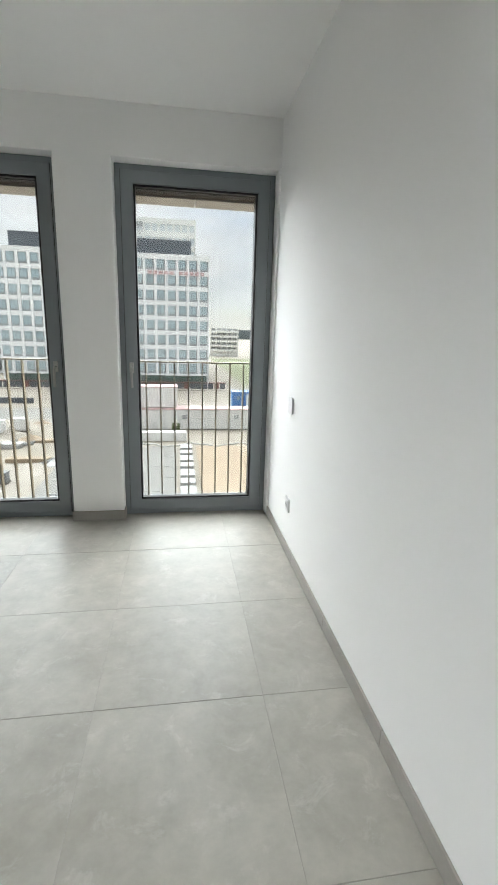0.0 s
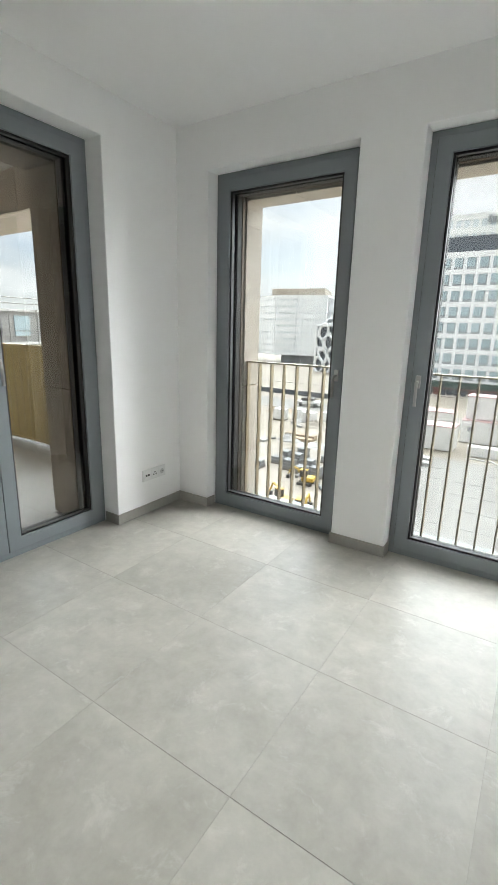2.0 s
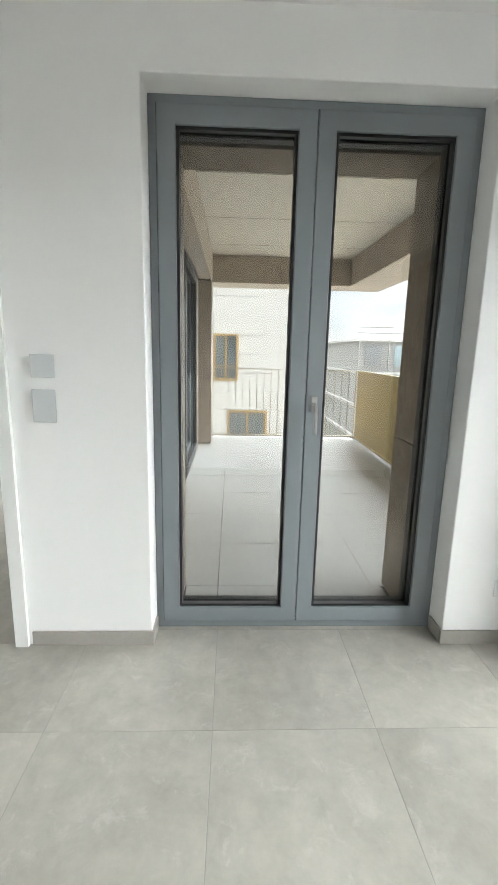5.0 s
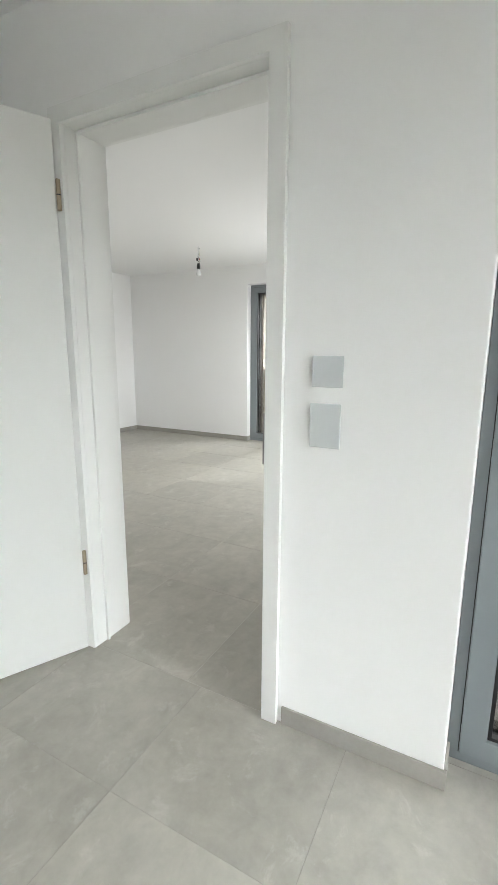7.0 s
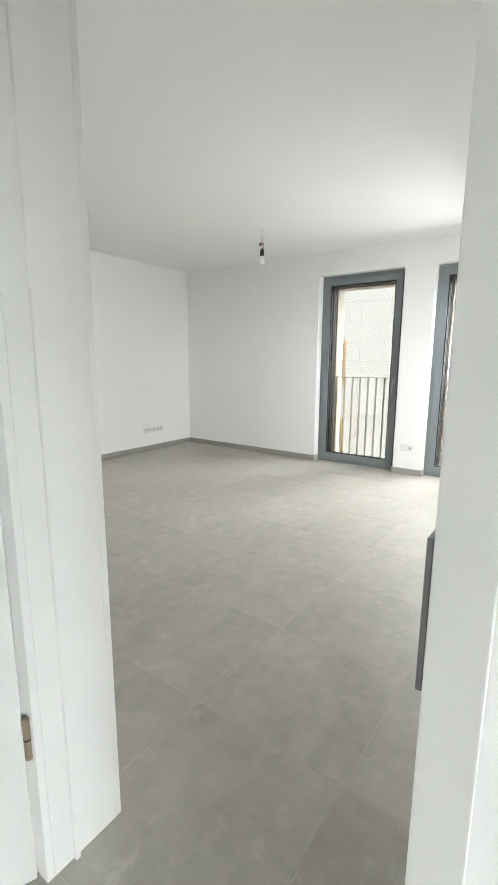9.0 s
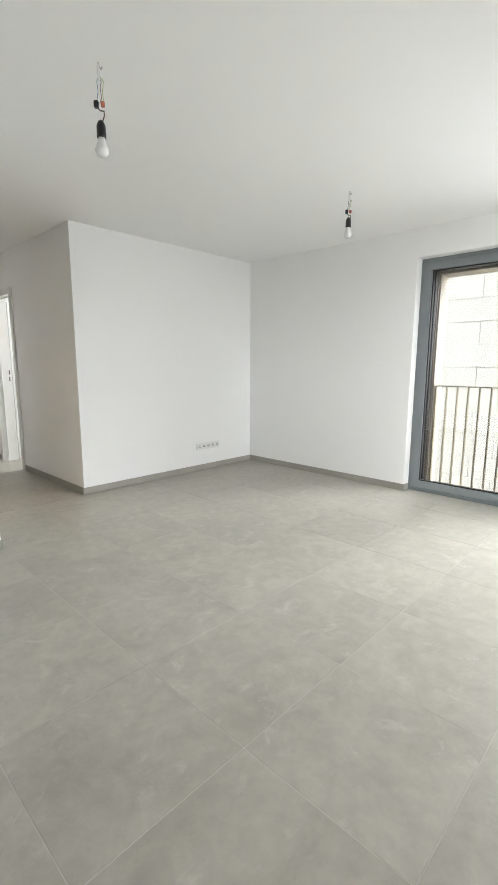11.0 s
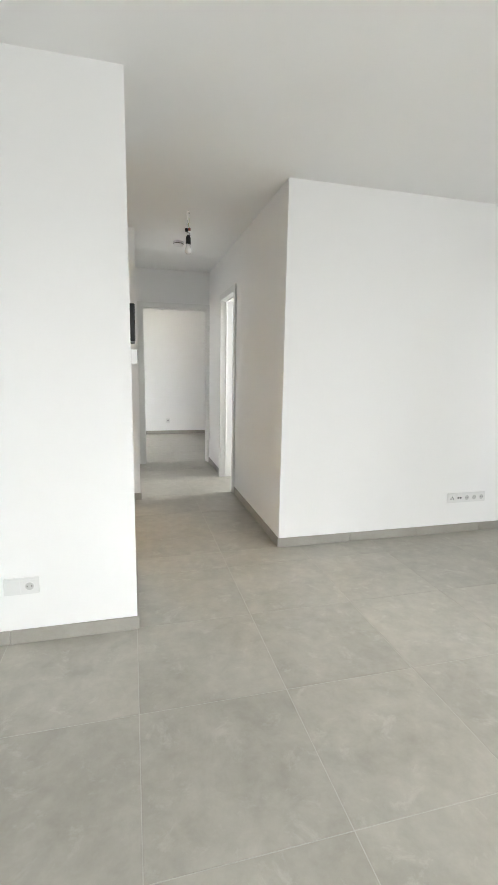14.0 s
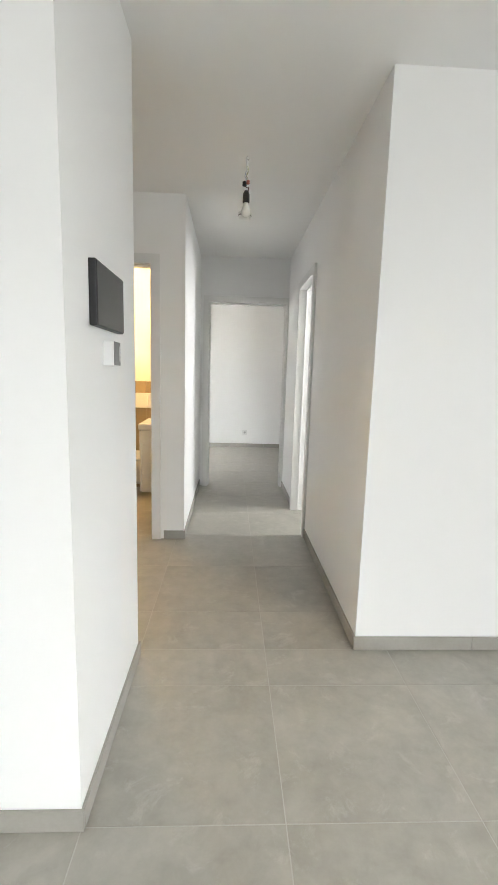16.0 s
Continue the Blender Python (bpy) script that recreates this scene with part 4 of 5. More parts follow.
bmesh.ops.recalc_face_normals(crown, faces=crown.faces)
part("crown", spread(crown), M_PANEL_D, hall)
rnd = random.Random(11)


def leaf_loop(cx, cz, w, h, lean, y):
    pts = []
    for j in range(17):
        a = 2 * math.pi * j / 16
        px, pz = w * math.sin(a) * abs(math.sin(a)) ** 0.25, h * math.cos(a)
        pts.append((cx + px * math.cos(lean) + pz * math.sin(lean), y, cz - px * math.sin(lean) + pz * math.cos(lean)))
    return pts


for r in range(4):
    for c in range(5):
        cx = -51.5 + c * 2.5 + (1.2 if r % 2 else 0) + rnd.uniform(-0.3, 0.3)
        cz = -7.2 + r * 3.0 + rnd.uniform(-0.3, 0.3)
        part("lattice_leaf", spread(tube(leaf_loop(cx, cz, 1.1 + rnd.uniform(-0.2, 0.2), 2.1, rnd.uniform(-0.5, 0.5), 114.3), 0.36, 5)), M_CLAD, hall, "white lattice rib")
for c in range(4):
    part("lattice_leaf", spread(tube(leaf_loop(-50 + c * 2.3, 4.0, 0.8, 1.7, 1.1, 116.2), 0.18, 5)), M_CLAD, hall, "white lattice rib")
for x in (-52.6, -40.4):
    part("edge_rib", spread(tube([(x, 114.3, -9), (x, 114.3, 3.2)], 0.3, 6)), M_CLAD, hall, "white edge rib")
part("edge_rib", spread(tube([(-52.6, 114.3, 3.2), (-40.4, 114.3, 3.2)], 0.3, 6)), M_CLAD, hall, "white edge rib")

apt = thing("apartment_block", Matrix(), "distant beige apartment block with balconies", "building")
part("body", spread(box(15, 222, -9, 29, 236, 4.2)), M_CLAD_B, apt)
for k in range(5):
    part("balcony", spread(box(15.4, 220.6, -6.6 + k * 2.2, 28.6, 222, -5.7 + k * 2.2)), M_CLAD_B, apt)
    for j in range(5):
        part("window", spread(box(16 + j * 2.6, 221.8, -5.5 + k * 2.2, 17.6 + j * 2.6, 221.95, -4.5 + k * 2.2)), M_PANEL_D, apt)

hoard = thing("site_hoarding", Matrix(), "low dark red hoarding before the offices", "fence")
for k in range(36):
    part("board", spread(box(-32 + k * 1.15, 86.6, -9, -31.1 + k * 1.15, 86.75, -7.9)), M_HOARD if k % 5 == 4 else M_DARK, hoard)
part("coping", spread(box(-32, 86.5, -7.9, 9.4, 86.85, -7.7)), M_HOARD, hoard)


def container(x, y, z, mat, label, length=5.6, deep=2.4, high=2.3):
    t = thing("site_container", Matrix(), label, "container", "site containers")
    part("body", spread(box(x, y, z + 0.06, x + length, y + deep, z + high, 0.04)), mat, t)
    for k in range(13):
        u = x + 0.25 + k * (length - 0.5) / 12
        part("rib", spread(box(u - 0.06, y - 0.05, z + 0.2, u + 0.06, y + 0.0, z + high - 0.15)), mat, t)
    part("roof_edge", spread(box(x - 0.03, y - 0.07, z + high - 0.06, x + length + 0.03, y + deep + 0.05, z + high + 0.03)), M_SIGN_RED if mat is M_CONTAINER else mat, t)
    part("door", spread(box(x + length * 0.62, y - 0.09, z + 0.15, x + length * 0.78, y - 0.055, z + high - 0.3)), M_CONTAINER, t)
    part("window", spread(box(x + 0.6, y - 0.08, z + 1.2, x + 1.1, y - 0.055, z + 1.7)), M_PANEL_D, t)
    return t


for x, y, z in ((-5.6, 48.6, -9), (0.1, 48.6, -9), (5.8, 48.6, -9), (11.5, 48.6, -9), (-5.4, 49.2, -6.68), (-12.5, 52, -9), (-11.0, 43.5, -9)):
    container(x, y, z, M_CONTAINER, "white ribbed site container")
container(8.0, 64.0, -9, M_BLUE, "bright blue site container", 3.2)
beam = thing("concrete_beam", Matrix(), "long white concrete beam lying on the ground", "concrete beam")
part("block", spread(box(-4.2, 43.2, -9, 1.1, 44.2, -8.1, 0.06)), M_CONTAINER, beam)
for k, x in enumerate((-0.4, 0.1)):
    bin_ = thing("waste_bin", Matrix(), "small dark green wheeled bin", "bin", "bins by the containers")
    part("body", spread(box(x, 47.2, -8.9, x + 0.36, 47.6, -8.1, 0.03)), M_LEAF, bin_)
    part("lid", spread(box(x - 0.02, 47.17, -8.1, x + 0.38, 47.63, -8.02, 0.02)), M_LEAF, bin_)
    part("wheel", spread(box(x + 0.02, 47.5, -9.0, x + 0.3, 47.66, -8.88, 0.03)), M_RUBBER, bin_)
hose = thing("water_hose", Matrix(), "white hose winding over the ground", "hose")
part("tube", spread(tube([(-4 + k * 0.5, 41.6 + 0.6 * math.sin(k * 0.7) + 0.25 * math.sin(k * 1.9), -8.93) for k in range(24)], 0.07, 5)), M_CONTAINER, hose)
for k in range(16):
    slab = solid("kerb_stone", spread(box(0.45, 20 + k * 1.32, -9, 1.5, 21.1 + k * 1.32, -8.7 + 0.12 * (k % 3), 0.03)), M_RAW, "pale precast kerb stones in a row", "kerb stone", "", group="kerb stones in a row")
for k in range(11):
    x, y = -17.5 + (k % 4) * 1.6 + 0.35 * ((k * 5) % 3), 28.5 + (k // 4) * 1.9 + 0.3 * ((k * 7) % 4)
    p = thing("block_pallet", Matrix(), "pallet stacked with grey concrete blocks", "pallet", "pallets of blocks")
    part("pallet", spread(box(x, y, -9, x + 0.9, y + 0.8, -8.87)), M_TRUNK, p, "wooden pallet")
    for j in range(2 + k % 2):
        part("course", spread(box(x + 0.03, y + 0.03, -8.865 + j * 0.24, x + 0.87 - 0.03 * (j % 2), y + 0.77, -8.635 + j * 0.24, 0.02)), M_BLOCKS, p)
for k in range(6):
    x, y = -26 + k * 1.9, 46.5 + (k % 2) * 1.2
    p = thing("wrapped_pallet", Matrix(), "pallet wrapped in white film", "pallet", "wrapped pallets")
    part("load", spread(box(x, y, -8.86, x + 1.5, y + 1.1, -7.6, 0.08)), M_CONTAINER, p)
    part("pallet", spread(box(x, y, -9, x + 1.5, y + 1.1, -8.865)), M_TRUNK, p)
for k in range(9):
    x, y = -24 + (k * 3.7) % 15, 36 + (k * 2.3) % 8
    solid("timber_stack", spread(box(x, y, -9, x + 3.2, y + 0.8, -8.75 + 0.1 * (k % 3), 0.03)), M_SAND if k % 2 else M_RAW, "low stack of pale timber boards", "timber", "", group="timber stacks")


def spoil_heap(x, y, r, h, seed, mat, label):
    """A low uneven mound."""
    rr = random.Random(seed)
    bm = bmesh.new()
    rings = []
    for j in range(5):
        q = 1 - j / 4.4
        rings.append([bm.verts.new((x + r * q * math.cos(k * 0.5236) * rr.uniform(0.8, 1.15), y + 0.7 * r * q * math.sin(k * 0.5236) * rr.uniform(0.8, 1.15),
                                    -9.05 + h * (1 - q) * rr.uniform(0.75, 1.15))) for k in range(12)])
    for lo, hi in zip(rings, rings[1:]):
        for k in range(12):
            bm.faces.new((lo[k], lo[(k + 1) % 12], hi[(k + 1) % 12], hi[k]))
    bm.faces.new(rings[-1])
    return solid("spoil_heap", spread(bm), mat, label, "earth heap", "", group="heaps of earth and rubble")


for k in range(30):
    rr = random.Random(500 + k)
    pale = k % 3
    spoil_heap(rr.uniform(-31, -8), rr.uniform(35, 54), rr.uniform(0.8, 2.6), rr.uniform(0.3, 1.0), k, (M_SAND, M_YARD, M_RAW)[pale],
               ("low heap of ochre earth", "low heap of dusty rubble", "low heap of pale broken concrete")[pale])
for k in range(14):
    rr = random.Random(900 + k)
    x, y = rr.uniform(-22, -9.5), rr.uniform(21, 45)
    pipe = thing("drain_pipe", SPREAD @ pose(x, y, -8.9, 0, 0, rr.uniform(0, 180)), "pale drain pipe lying in the yard", "pipe", "pipes in the yard")
    part("tube", tube([(-1.2, 0, 0.05), (1.2, 0, 0.05)], 0.11, 8), M_BLOCKS, pipe)
    part("socket", tube([(1.2, 0, 0.05), (1.4, 0, 0.05)], 0.14, 8), M_BLOCKS, pipe)


def digger(x, y, turn, label):
    t = thing("mini_digger", SPREAD @ pose(x, y, -9, 0, 0, turn) @ Matrix.Scale(0.46, 4), label, "excavator", "yellow diggers")
    for s in (-0.75, 0.75):
        part("track", box(-1.2, s - 0.22, 0, 1.2, s + 0.22, 0.55, 0.18), M_RUBBER, t)
    part("undercarriage", box(-0.8, -0.5, 0.3, 0.8, 0.5, 0.65, 0.05), M_BLACK, t)
    part("body", box(-1.35, -0.8, 0.66, 0.5, 0.8, 1.35, 0.12), M_YELLOW, t)
    c = part("cab", box(-0.35, 0.02, 1.36, 0.75, 0.78, 2.4, 0.08), M_BLACK, t, "dark glazed cab")
    part("cab_roof", box(-0.4, -0.02, 2.405, 0.8, 0.82, 2.5, 0.03), M_YELLOW, c)
    part("boom", tube([(0.5, -0.25, 1.0), (1.4, -0.25, 2.3), (2.3, -0.25, 2.5)], 0.16, 6), M_YELLOW, t)
    part("arm", tube([(2.25, -0.25, 2.5), (2.9, -0.25, 1.2)], 0.12, 6), M_YELLOW, t)
    part("bucket", box(2.6, -0.6, 0.55, 3.2, 0.1, 1.2, 0.1), M_BLACK, t)
    return t


digger(-11.6, 23.0, 160, "yellow mini digger parked in the yard")
digger(-9.8, 22.0, 100, "yellow mini digger beside another machine")
digger(-12.2, 27.4, 190, "yellow mini digger further back in the yard")


def car(x, y, turn, mat, label):
    t = thing("parked_car", SPREAD @ pose(x, y, -8.97, 0, 0, turn), label, "car", "parked cars")
    part("body", box(-1.7, -0.7, 0.25, 1.7, 0.7, 0.78, 0.12), mat, t)
    top = box(-1.1, -0.62, 0.78, 0.8, 0.62, 1.25, 0.15)
    part("cabin", top, M_SCREEN, t, "dark glazed cabin")
    for u in (-1.05, 1.05):
        for s in (-0.66, 0.66):
            part("wheel", cylinder(0.27, -0.09, 0.09, seg=14), M_RUBBER, t, "", pose(u, s, 0.27, 90, 0, 0))
    return t


car(-6.4, 24.5, 85, M_CONTAINER, "small white car parked in a bay")
car(-6.2, 27.8, 92, M_DARK, "small dark car parked in a bay")
car(-5.6, 21.6, 95, M_CONTAINER, "white parked van-like car")
car(-44, 66, 10, M_CONTAINER, "white car on the road")
car(-27, 58.5, 5, M_CONTAINER, "white car driving on the road")
fence = thing("road_barrier", Matrix(), "long dark road barrier", "barrier")
for k in range(20):
    part("panel", spread(box(-72 + k * 2.6, 69.5 - 0.12 * k, -9, -69.5 + k * 2.6, 69.7 - 0.12 * k, -8.2)), M_DARK, fence)

# ---- neighbours west of the terrace ----
NX = -17.5
neighbour = thing("neighbour_house", Matrix(), "white stone-clad apartment house with bronze windows", "house")
N_WIN = [(0.50, 1.47, 0.20, 1.99), (1.07, 2.66, -2.75, -0.96), (-7.95, -6.95, 0.25, 1.98), (-7.95, -6.95, -2.75, -1.0), (-7.95, -6.95, -5.8, -4.0), (1.07, 2.66, -5.9, -4.1)]
core = wall("body_wall", -14.0, 3.42, NX - 9, NX - 0.06, GZ, 14.0, [], "y", "", M_RAW, 0)
for key in ("category", "kind"):
    del core[key]
core.parent = neighbour
courses = [GZ + 0.05 + 0.72 * k for k in range(36) if GZ + 0.05 + 0.72 * k < 14]
rnd = random.Random(4)
for k, z in enumerate(courses):
    if z < -7 or z > 7.5:
        part("cladding_band", box(NX - 0.05, -14, z, NX, 3.42, z + 0.712), M_WHITE_STONE, neighbour)
        continue
    y = -14.0
    while y < 3.42:
        nxt = min(y + 1.9 - (0.7 if y == -14.0 and k % 2 else 0), 3.42)
        cuts = [(y + 0.007, nxt - 0.007)]
        for a, b, lo, hi in N_WIN:
            if z + 0.712 > lo and z < hi:
                cuts = [q for p0, p1 in cuts for q in ((p0, min(p1, a)), (max(p0, b), p1)) if q[1] - q[0] > 0.02]
        for a, b, lo, hi in N_WIN:
            p0, p1 = max(a, y + 0.004), min(b, nxt - 0.004)
            if p1 - p0 > 0.02 and z < hi < z + 0.70:
                part("slab", box(NX - 0.05, p0, hi + 0.004, NX + 0.001, p1, z + 0.712), M_WHITE_STONE, neighbour)
            if p1 - p0 > 0.02 and z + 0.02 < lo < z + 0.712:
                part("slab", box(NX - 0.05, p0, z, NX + 0.001, p1, lo - 0.004), M_WHITE_STONE, neighbour)
        for p0, p1 in cuts:
            part("slab", box(NX - 0.05, p0, z, NX + rnd.uniform(0, 0.004), p1, z + 0.706), M_WHITE_STONE, neighbour)
        y = nxt
for a, b, lo, hi in N_WIN:
    w = part("window", ring(a, lo, b, hi, 0.09, 0, 0.08, 0), M_OAK_BRONZE, neighbour, "bronze framed window", Matrix.Translation((NX + 0.03, 0, 0)) @ pose(0, 0, 0, 0, 0, 90))
    part("pane", box(a + 0.09, 0.05, lo + 0.09, b - 0.09, 0.06, hi - 0.09), M_DARK_PANE, w)
    part("mullion", box((a + b) / 2 - 0.04, 0.01, lo + 0.09, (a + b) / 2 + 0.04, 0.049, hi - 0.09), M_OAK_BRONZE, w)
    part("window_bar", box(a + 0.09, -0.02, lo + 0.55, b - 0.09, 0.0, lo + 0.58), M_OAK_BRONZE, w)

site = thing("unfinished_house", Matrix(), "unfinished white apartment house with red safety rails", "house")
part("core", box(-54, 12.6, GZ, -40.6, 34, GZ + 14.4), M_RAW, site)
for k in range(5):
    z = GZ + k * 2.9
    part("floor_slab", box(-54.4, 12.3, z + 2.66, -40.3, 34.4, z + 2.86), M_CONTAINER, site)
    for j in range(8):
        y = 13.2 + j * 2.7
        part("window", box(-40.62, y, z + 0.4, -40.5, y + 1.5, z + 2.3), M_PANE if j % 3 else M_PANEL_D, site)
    for h in (0.5, 1.0):
        part("safety_rail", tube([(-40.2, 12.3, z + 2.86 + h), (-40.2, 34.4, z + 2.86 + h)], 0.05, 4), M_RED if k == 2 else M_STEEL, site, "red safety rail")
    for j in range(9):
        part("scaffold_pole", tube([(-40.1, 12.5 + j * 2.7, z), (-40.1, 12.5 + j * 2.7, z + 2.9)], 0.05, 4), M_STEEL, site)
for nm, r, hgt, mt, lab in (("low_building", (-95, -4, -75, 7), 6.0, M_CLAD, "low white flat-roofed building"), ("low_building", (-110, 4, -98, 22), 8.0, M_CLAD, "white flat-roofed building further off"),
                            ("shed", (-72, -6, -62, 9), 4.0, M_BLOCKS, "bluish grey shed with a pale roof"), ("low_building", (-190, -20, -150, 30), 9.0, M_CLAD_B, "long pale hall in the distance")):
    t = thing(nm, Matrix(), lab, "building")
    part("body", box(r[0], r[1], GZ, r[2], r[3], GZ + hgt), mt, t)
    part("roof", box(r[0] - 0.4, r[1] - 0.4, GZ + hgt, r[2] + 0.4, r[3] + 0.4, GZ + hgt + 0.5), M_RAW, t)
    for k in range(int((r[3] - r[1]) / 3)):
        part("window", box(r[2], r[1] + 0.7 + 3 * k, GZ + hgt * 0.55, r[2] + 0.06, r[1] + 2.6 + 3 * k, GZ + hgt * 0.85), M_PANEL_D, t)
solid("lawn_west", box(-62, -10, GZ - 0.1, -44, 11, GZ + 0.05), M_GRASS, "patchy green meadow behind the terrace", "grass")

hill = bmesh.new()
prev = None
for k in range(121):
    a = radians(-20 + k * 2.0)
    r = 1500
    x, y = -r * math.sin(a), r * math.cos(a)
    top = 8 + 14 * (0.5 + 0.5 * math.sin(k * 0.23)) + 5 * math.sin(k * 0.71)
    pair = [hill.verts.new((x, y, GZ)), hill.verts.new((x, y, top)), hill.verts.new((x * 1.3, y * 1.3, top - 2))]
    if prev:
        hill.faces.new((prev[0], pair[0], pair[1], prev[1]))
        hill.faces.new((prev[1], pair[1], pair[2], prev[2]))
    prev = pair
solid("backdrop", hill, M_HILL, "low wooded hills along the horizon", "hills")


def tree(x, y, h, seed):
    r = random.Random(seed)
    t = thing("tree", pose(x, y, GZ), "small tree with thin spring leaves", "tree", "distant trees")
    part("trunk", tube([(0, 0, 0), (0.1, 0.05, h * 0.35), (0.05, 0.1, h * 0.6)], 0.16, 6), M_TRUNK, t)
    bm = bmesh.new()
    for _ in range(260):
        a, e = r.uniform(0, 6.28), r.uniform(-1, 1)
        q = h * 0.33 * r.uniform(0.35, 1.05)
        c = Vector((q * math.cos(a) * math.sqrt(1 - e * e), q * math.sin(a) * math.sqrt(1 - e * e), h * 0.66 + q * e * 1.05))
        s = r.uniform(0.25, 0.5)
        vs = [bm.verts.new(c + Vector((r.uniform(-s, s), r.uniform(-s, s), r.uniform(-s, s)))) for _ in range(3)]
        bm.faces.new(vs)
    part("crown", bm, M_LEAF, t)
    return t


for k in range(12):
    tree(-125 - 9 * (k % 4), -12 + k * 4.4, 7 + (k * 7 % 5), k)
for k in range(6):
    tree(-60.5, -8 + k * 2.2, 2.6, 40 + k)


# ---- terrace slabs, floor tiles and skirting ----
def tiled(name, rects, ox, oy, px, py, z, mat, base_mat, label, joint, category="floor", cross=None):
    """Whole and cut tiles of one grid inside the given rectangles, over a joint-coloured bed."""
    bed = bmesh.new()
    for x0, y0, x1, y1 in rects:
        add_box(bed, x0, y0, z - 0.12, x1, y1, z - 0.0011)
    bmesh.ops.recalc_face_normals(bed, faces=bed.faces)
    t = solid(name, bed, base_mat, label, category)
    shapes = {}
    for x0, y0, x1, y1 in rects:
        for i in range(math.floor((x0 - ox) / px), math.ceil((x1 - ox) / px)):
            for j in range(math.floor((y0 - oy) / py), math.ceil((y1 - oy) / py)):
                a, b = max(x0, ox + i * px), min(x1, ox + (i + 1) * px)
                c, d = max(y0, oy + j * py), min(y1, oy + (j + 1) * py)
                if x1 - b < 0.1:
                    b = x1
                if y1 - d < 0.1:
                    d = y1
                if x1 - a < 0.1 or y1 - c < 0.1 or b - a < 0.02 or d - c < 0.02:
                    continue
                key = (round(b - a, 3), round(d - c, 3))
                if key not in shapes:
                    w, h, g = key[0] / 2 - (cross or joint) / 2, key[1] / 2 - joint / 2, 0.0005
                    bm = bmesh.new()
                    lo = [bm.verts.new((sx * w, sy * h, -0.0018)) for sx, sy in ((-1, -1), (1, -1), (1, 1), (-1, 1))]
                    mid = [bm.verts.new((sx * w, sy * h, -g)) for sx, sy in ((-1, -1), (1, -1), (1, 1), (-1, 1))]
                    hi = [bm.verts.new((sx * (w - g), sy * (h - g), 0)) for sx, sy in ((-1, -1), (1, -1), (1, 1), (-1, 1))]
                    for p, q in ((lo, mid), (mid, hi)):
                        for k in range(4):
                            bm.faces.new((p[k], p[(k + 1) % 4], q[(k + 1) % 4], q[k]))
                    bm.faces.new(hi)
                    shapes[key] = mesh_of("tile", bm, mat)
                ob = new("tile", shapes[key])
                ob.parent = t
                ob.location = ((a + b) / 2, (c + d) / 2, z)
    return t


tiled("terrace_floor", [(-7.0, 0.74, -2.17, 3.2), (-2.17, 0.975, -1.87, 2.138)], -2.17, 1.16, 0.6, 0.92, TZ, M_TERR, M_DARKJOINT, "pale terrace slabs with dark open joints", 0.005, "terrace floor")
tiled("floor_bedroom", [(-1.745, 0.572, X_E, 2.96), (-1.612, -1.5, X_E, 0.572)], -1.112, 0.572, 0.6, 0.6, 0.0, M_TILE, M_GROUT_DARK, "grey concrete-look porcelain floor tiles of the bedroom", 0.0024, cross=0.0010)
tiled("floor_living", [(-6.42, LY_S, -1.612, LY_N)], -2.868, -1.294, 0.6, 0.6, 0.0, M_TILE, M_GROUT, "grey concrete-look porcelain floor tiles of the living room", 0.0036)
tiled("floor_corridor", [(-4.06, -7.79, -1.79, LY_S)], -2.868, -1.294, 0.6, 0.6, 0.0, M_TILE, M_GROUT, "grey concrete-look porcelain floor tiles of the corridor", 0.0036)
tiled("floor_far_rooms", [(-6.3, -10.5, -1.6, -7.79), (-6.3, -7.72, -4.06, -4.7)], -2.868, -1.294, 0.6, 0.6, 0.0, M_TILE, M_GROUT, "grey concrete-look porcelain floor tiles of the far rooms", 0.0036)

SK_H, SK_T = 0.070, 0.010


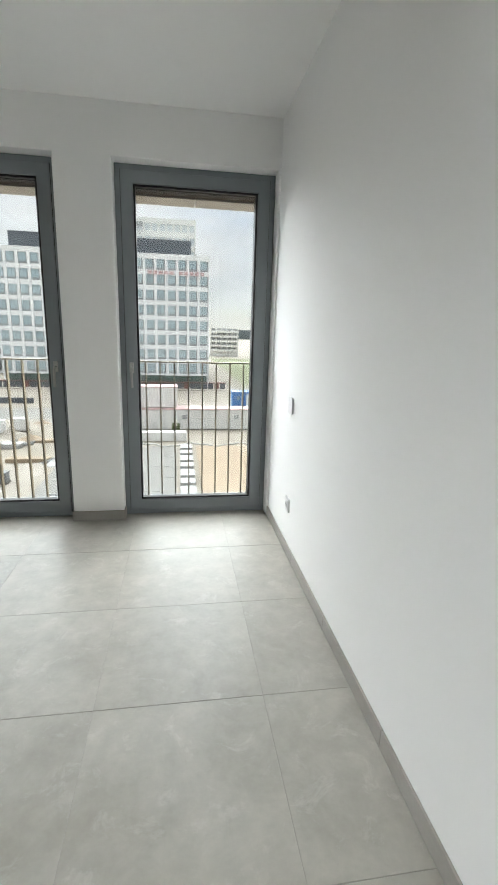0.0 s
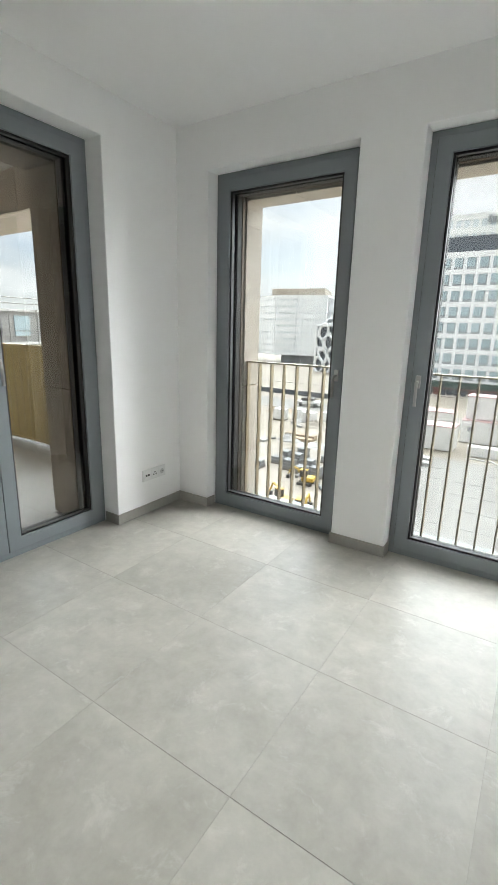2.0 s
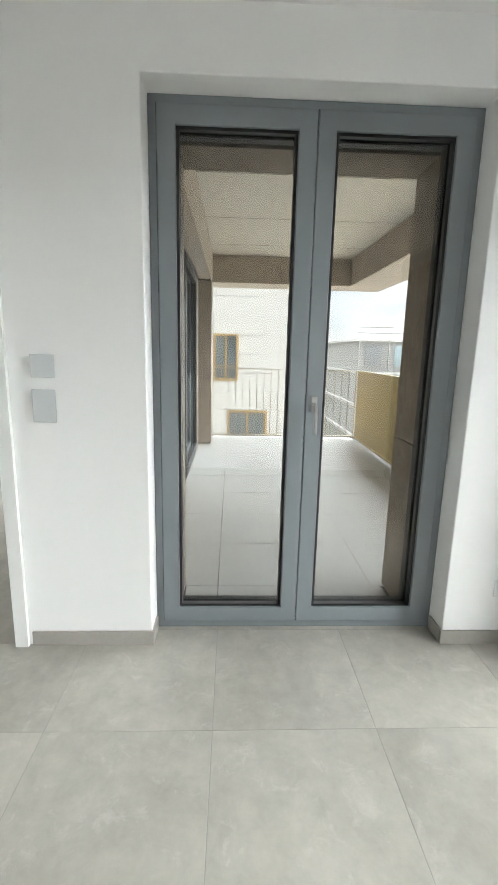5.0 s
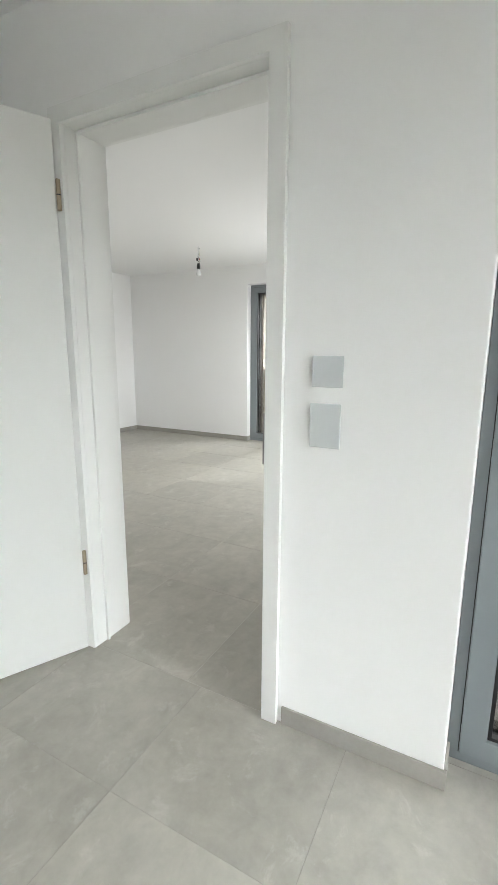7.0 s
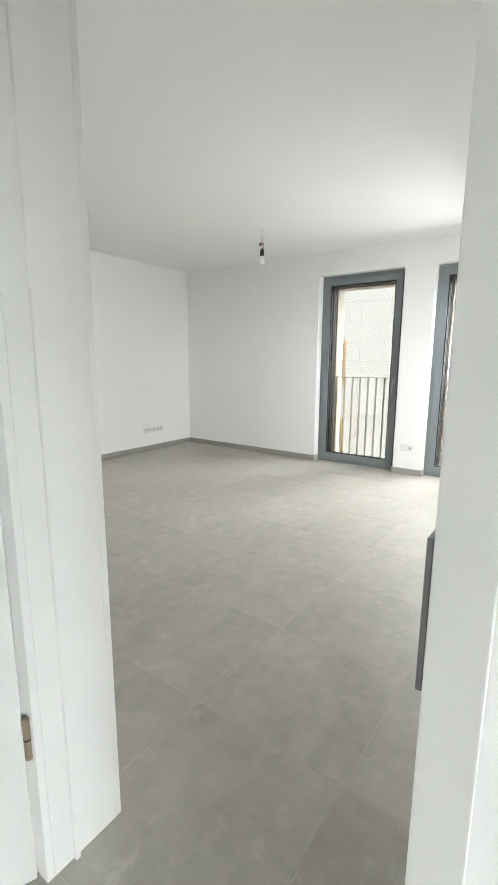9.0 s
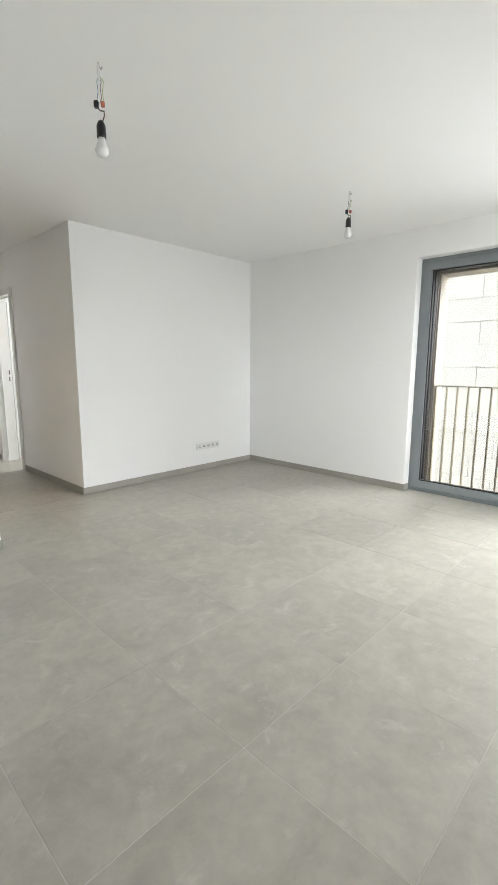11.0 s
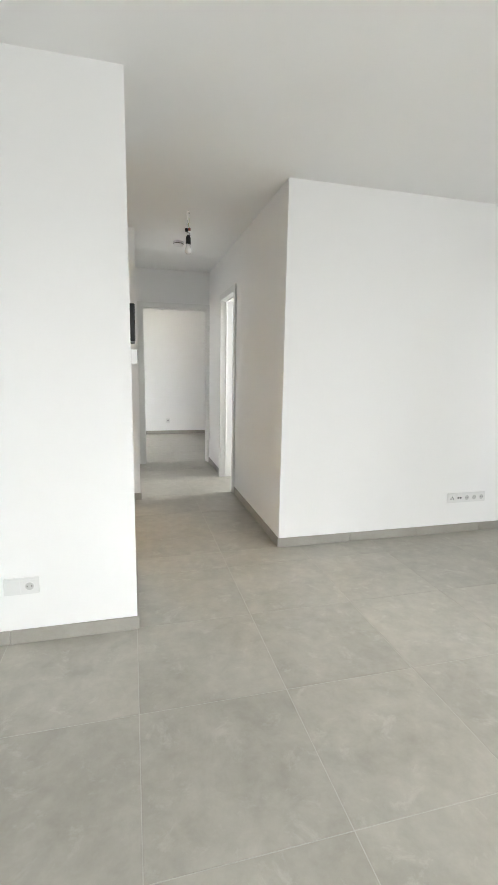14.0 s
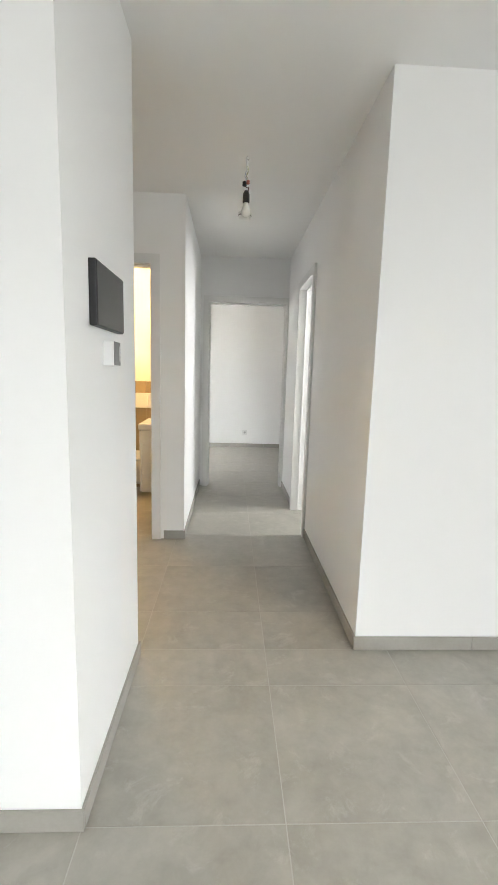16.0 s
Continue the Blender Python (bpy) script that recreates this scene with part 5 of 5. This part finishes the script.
def skirting(axis, fixed, a, b, side):
    """Tile skirting along a wall face; side is the way it stands out."""
    t = thing("baseboard", Matrix(), "grey porcelain tile skirting", "skirting", kind="structure")
    f0, f1 = sorted((fixed + side * 0.0005, fixed + side * SK_T))
    u = a
    while u < b - 0.004:
        e = min(u + 0.6, b)
        if b - e < 0.03:
            e = b
        g = 0.001
        bm = box(u + g, f0, 0.001, e - g, f1, SK_H, 0.0012, 1) if axis == "x" else box(f0, u + g, 0.001, f1, e - g, SK_H, 0.0012, 1)
        part("skirting_tile", bm, M_SKIRT, t)
        u = e


for run in (("y", X_W, 0.33, 0.873 + SK_T, 1), ("x", 0.873, X_W - 0.12, X_W - 0.001, 1), ("y", X_W, 2.24 - SK_T, Y_N, 1), ("x", 2.24, X_W - 0.12, X_W - 0.001, -1),
            ("x", Y_N, X_W + SK_T, -1.335 + SK_T, -1), ("y", -1.335, Y_N + 0.001, Y_N + 0.085, 1), ("x", Y_N, -0.33 - SK_T, 0.005 + SK_T, -1),
            ("y", -0.33, Y_N + 0.001, Y_N + 0.085, -1), ("y", 0.005, Y_N + 0.001, Y_N + 0.085, 1), ("y", X_E, -1.49, Y_N + 0.085, -1),
            ("x", -1.5, X_W + SK_T, X_E - SK_T, 1), ("y", X_W, -1.5, -0.665, 1),
            ("x", LY_S, LX_W + SK_T, COR_W + SK_T, 1), ("y", LX_W, LY_S, -2.335 + SK_T, 1), ("x", -2.335, LX_W - 0.085, LX_W - 0.001, 1),
            ("y", LX_W, -1.305 - SK_T, -0.975 + SK_T, 1), ("x", -1.305, LX_W - 0.085, LX_W - 0.001, -1), ("x", -0.975, LX_W - 0.085, LX_W - 0.001, 1),
            ("y", LX_W, 0.05 - SK_T, LY_N, 1), ("x", LY_N, LX_W + SK_T, -5.9, -1), ("x", LY_N, -4.4, X_D, -1),
            ("y", X_D, -3.68, -0.665, -1), ("y", X_D, 0.33, LY_N - SK_T, -1), ("x", -3.69, COR_E - SK_T, X_D - SK_T, 1), ("y", COR_E, -4.5 - SK_T, -3.691, -1),
            ("x", -4.5, COR_E + 0.001, X_D, -1), ("y", COR_W, -6.061, LY_S - 0.001, 1), ("y", COR_W, -7.72, -6.869, 1), ("x", -6.0, -2.93 - SK_T, -2.77, 1),
            ("y", -2.93, -7.72, -6.001, -1), ("x", -10.5, -6.29, -1.61, 1)):
    skirting(*run)
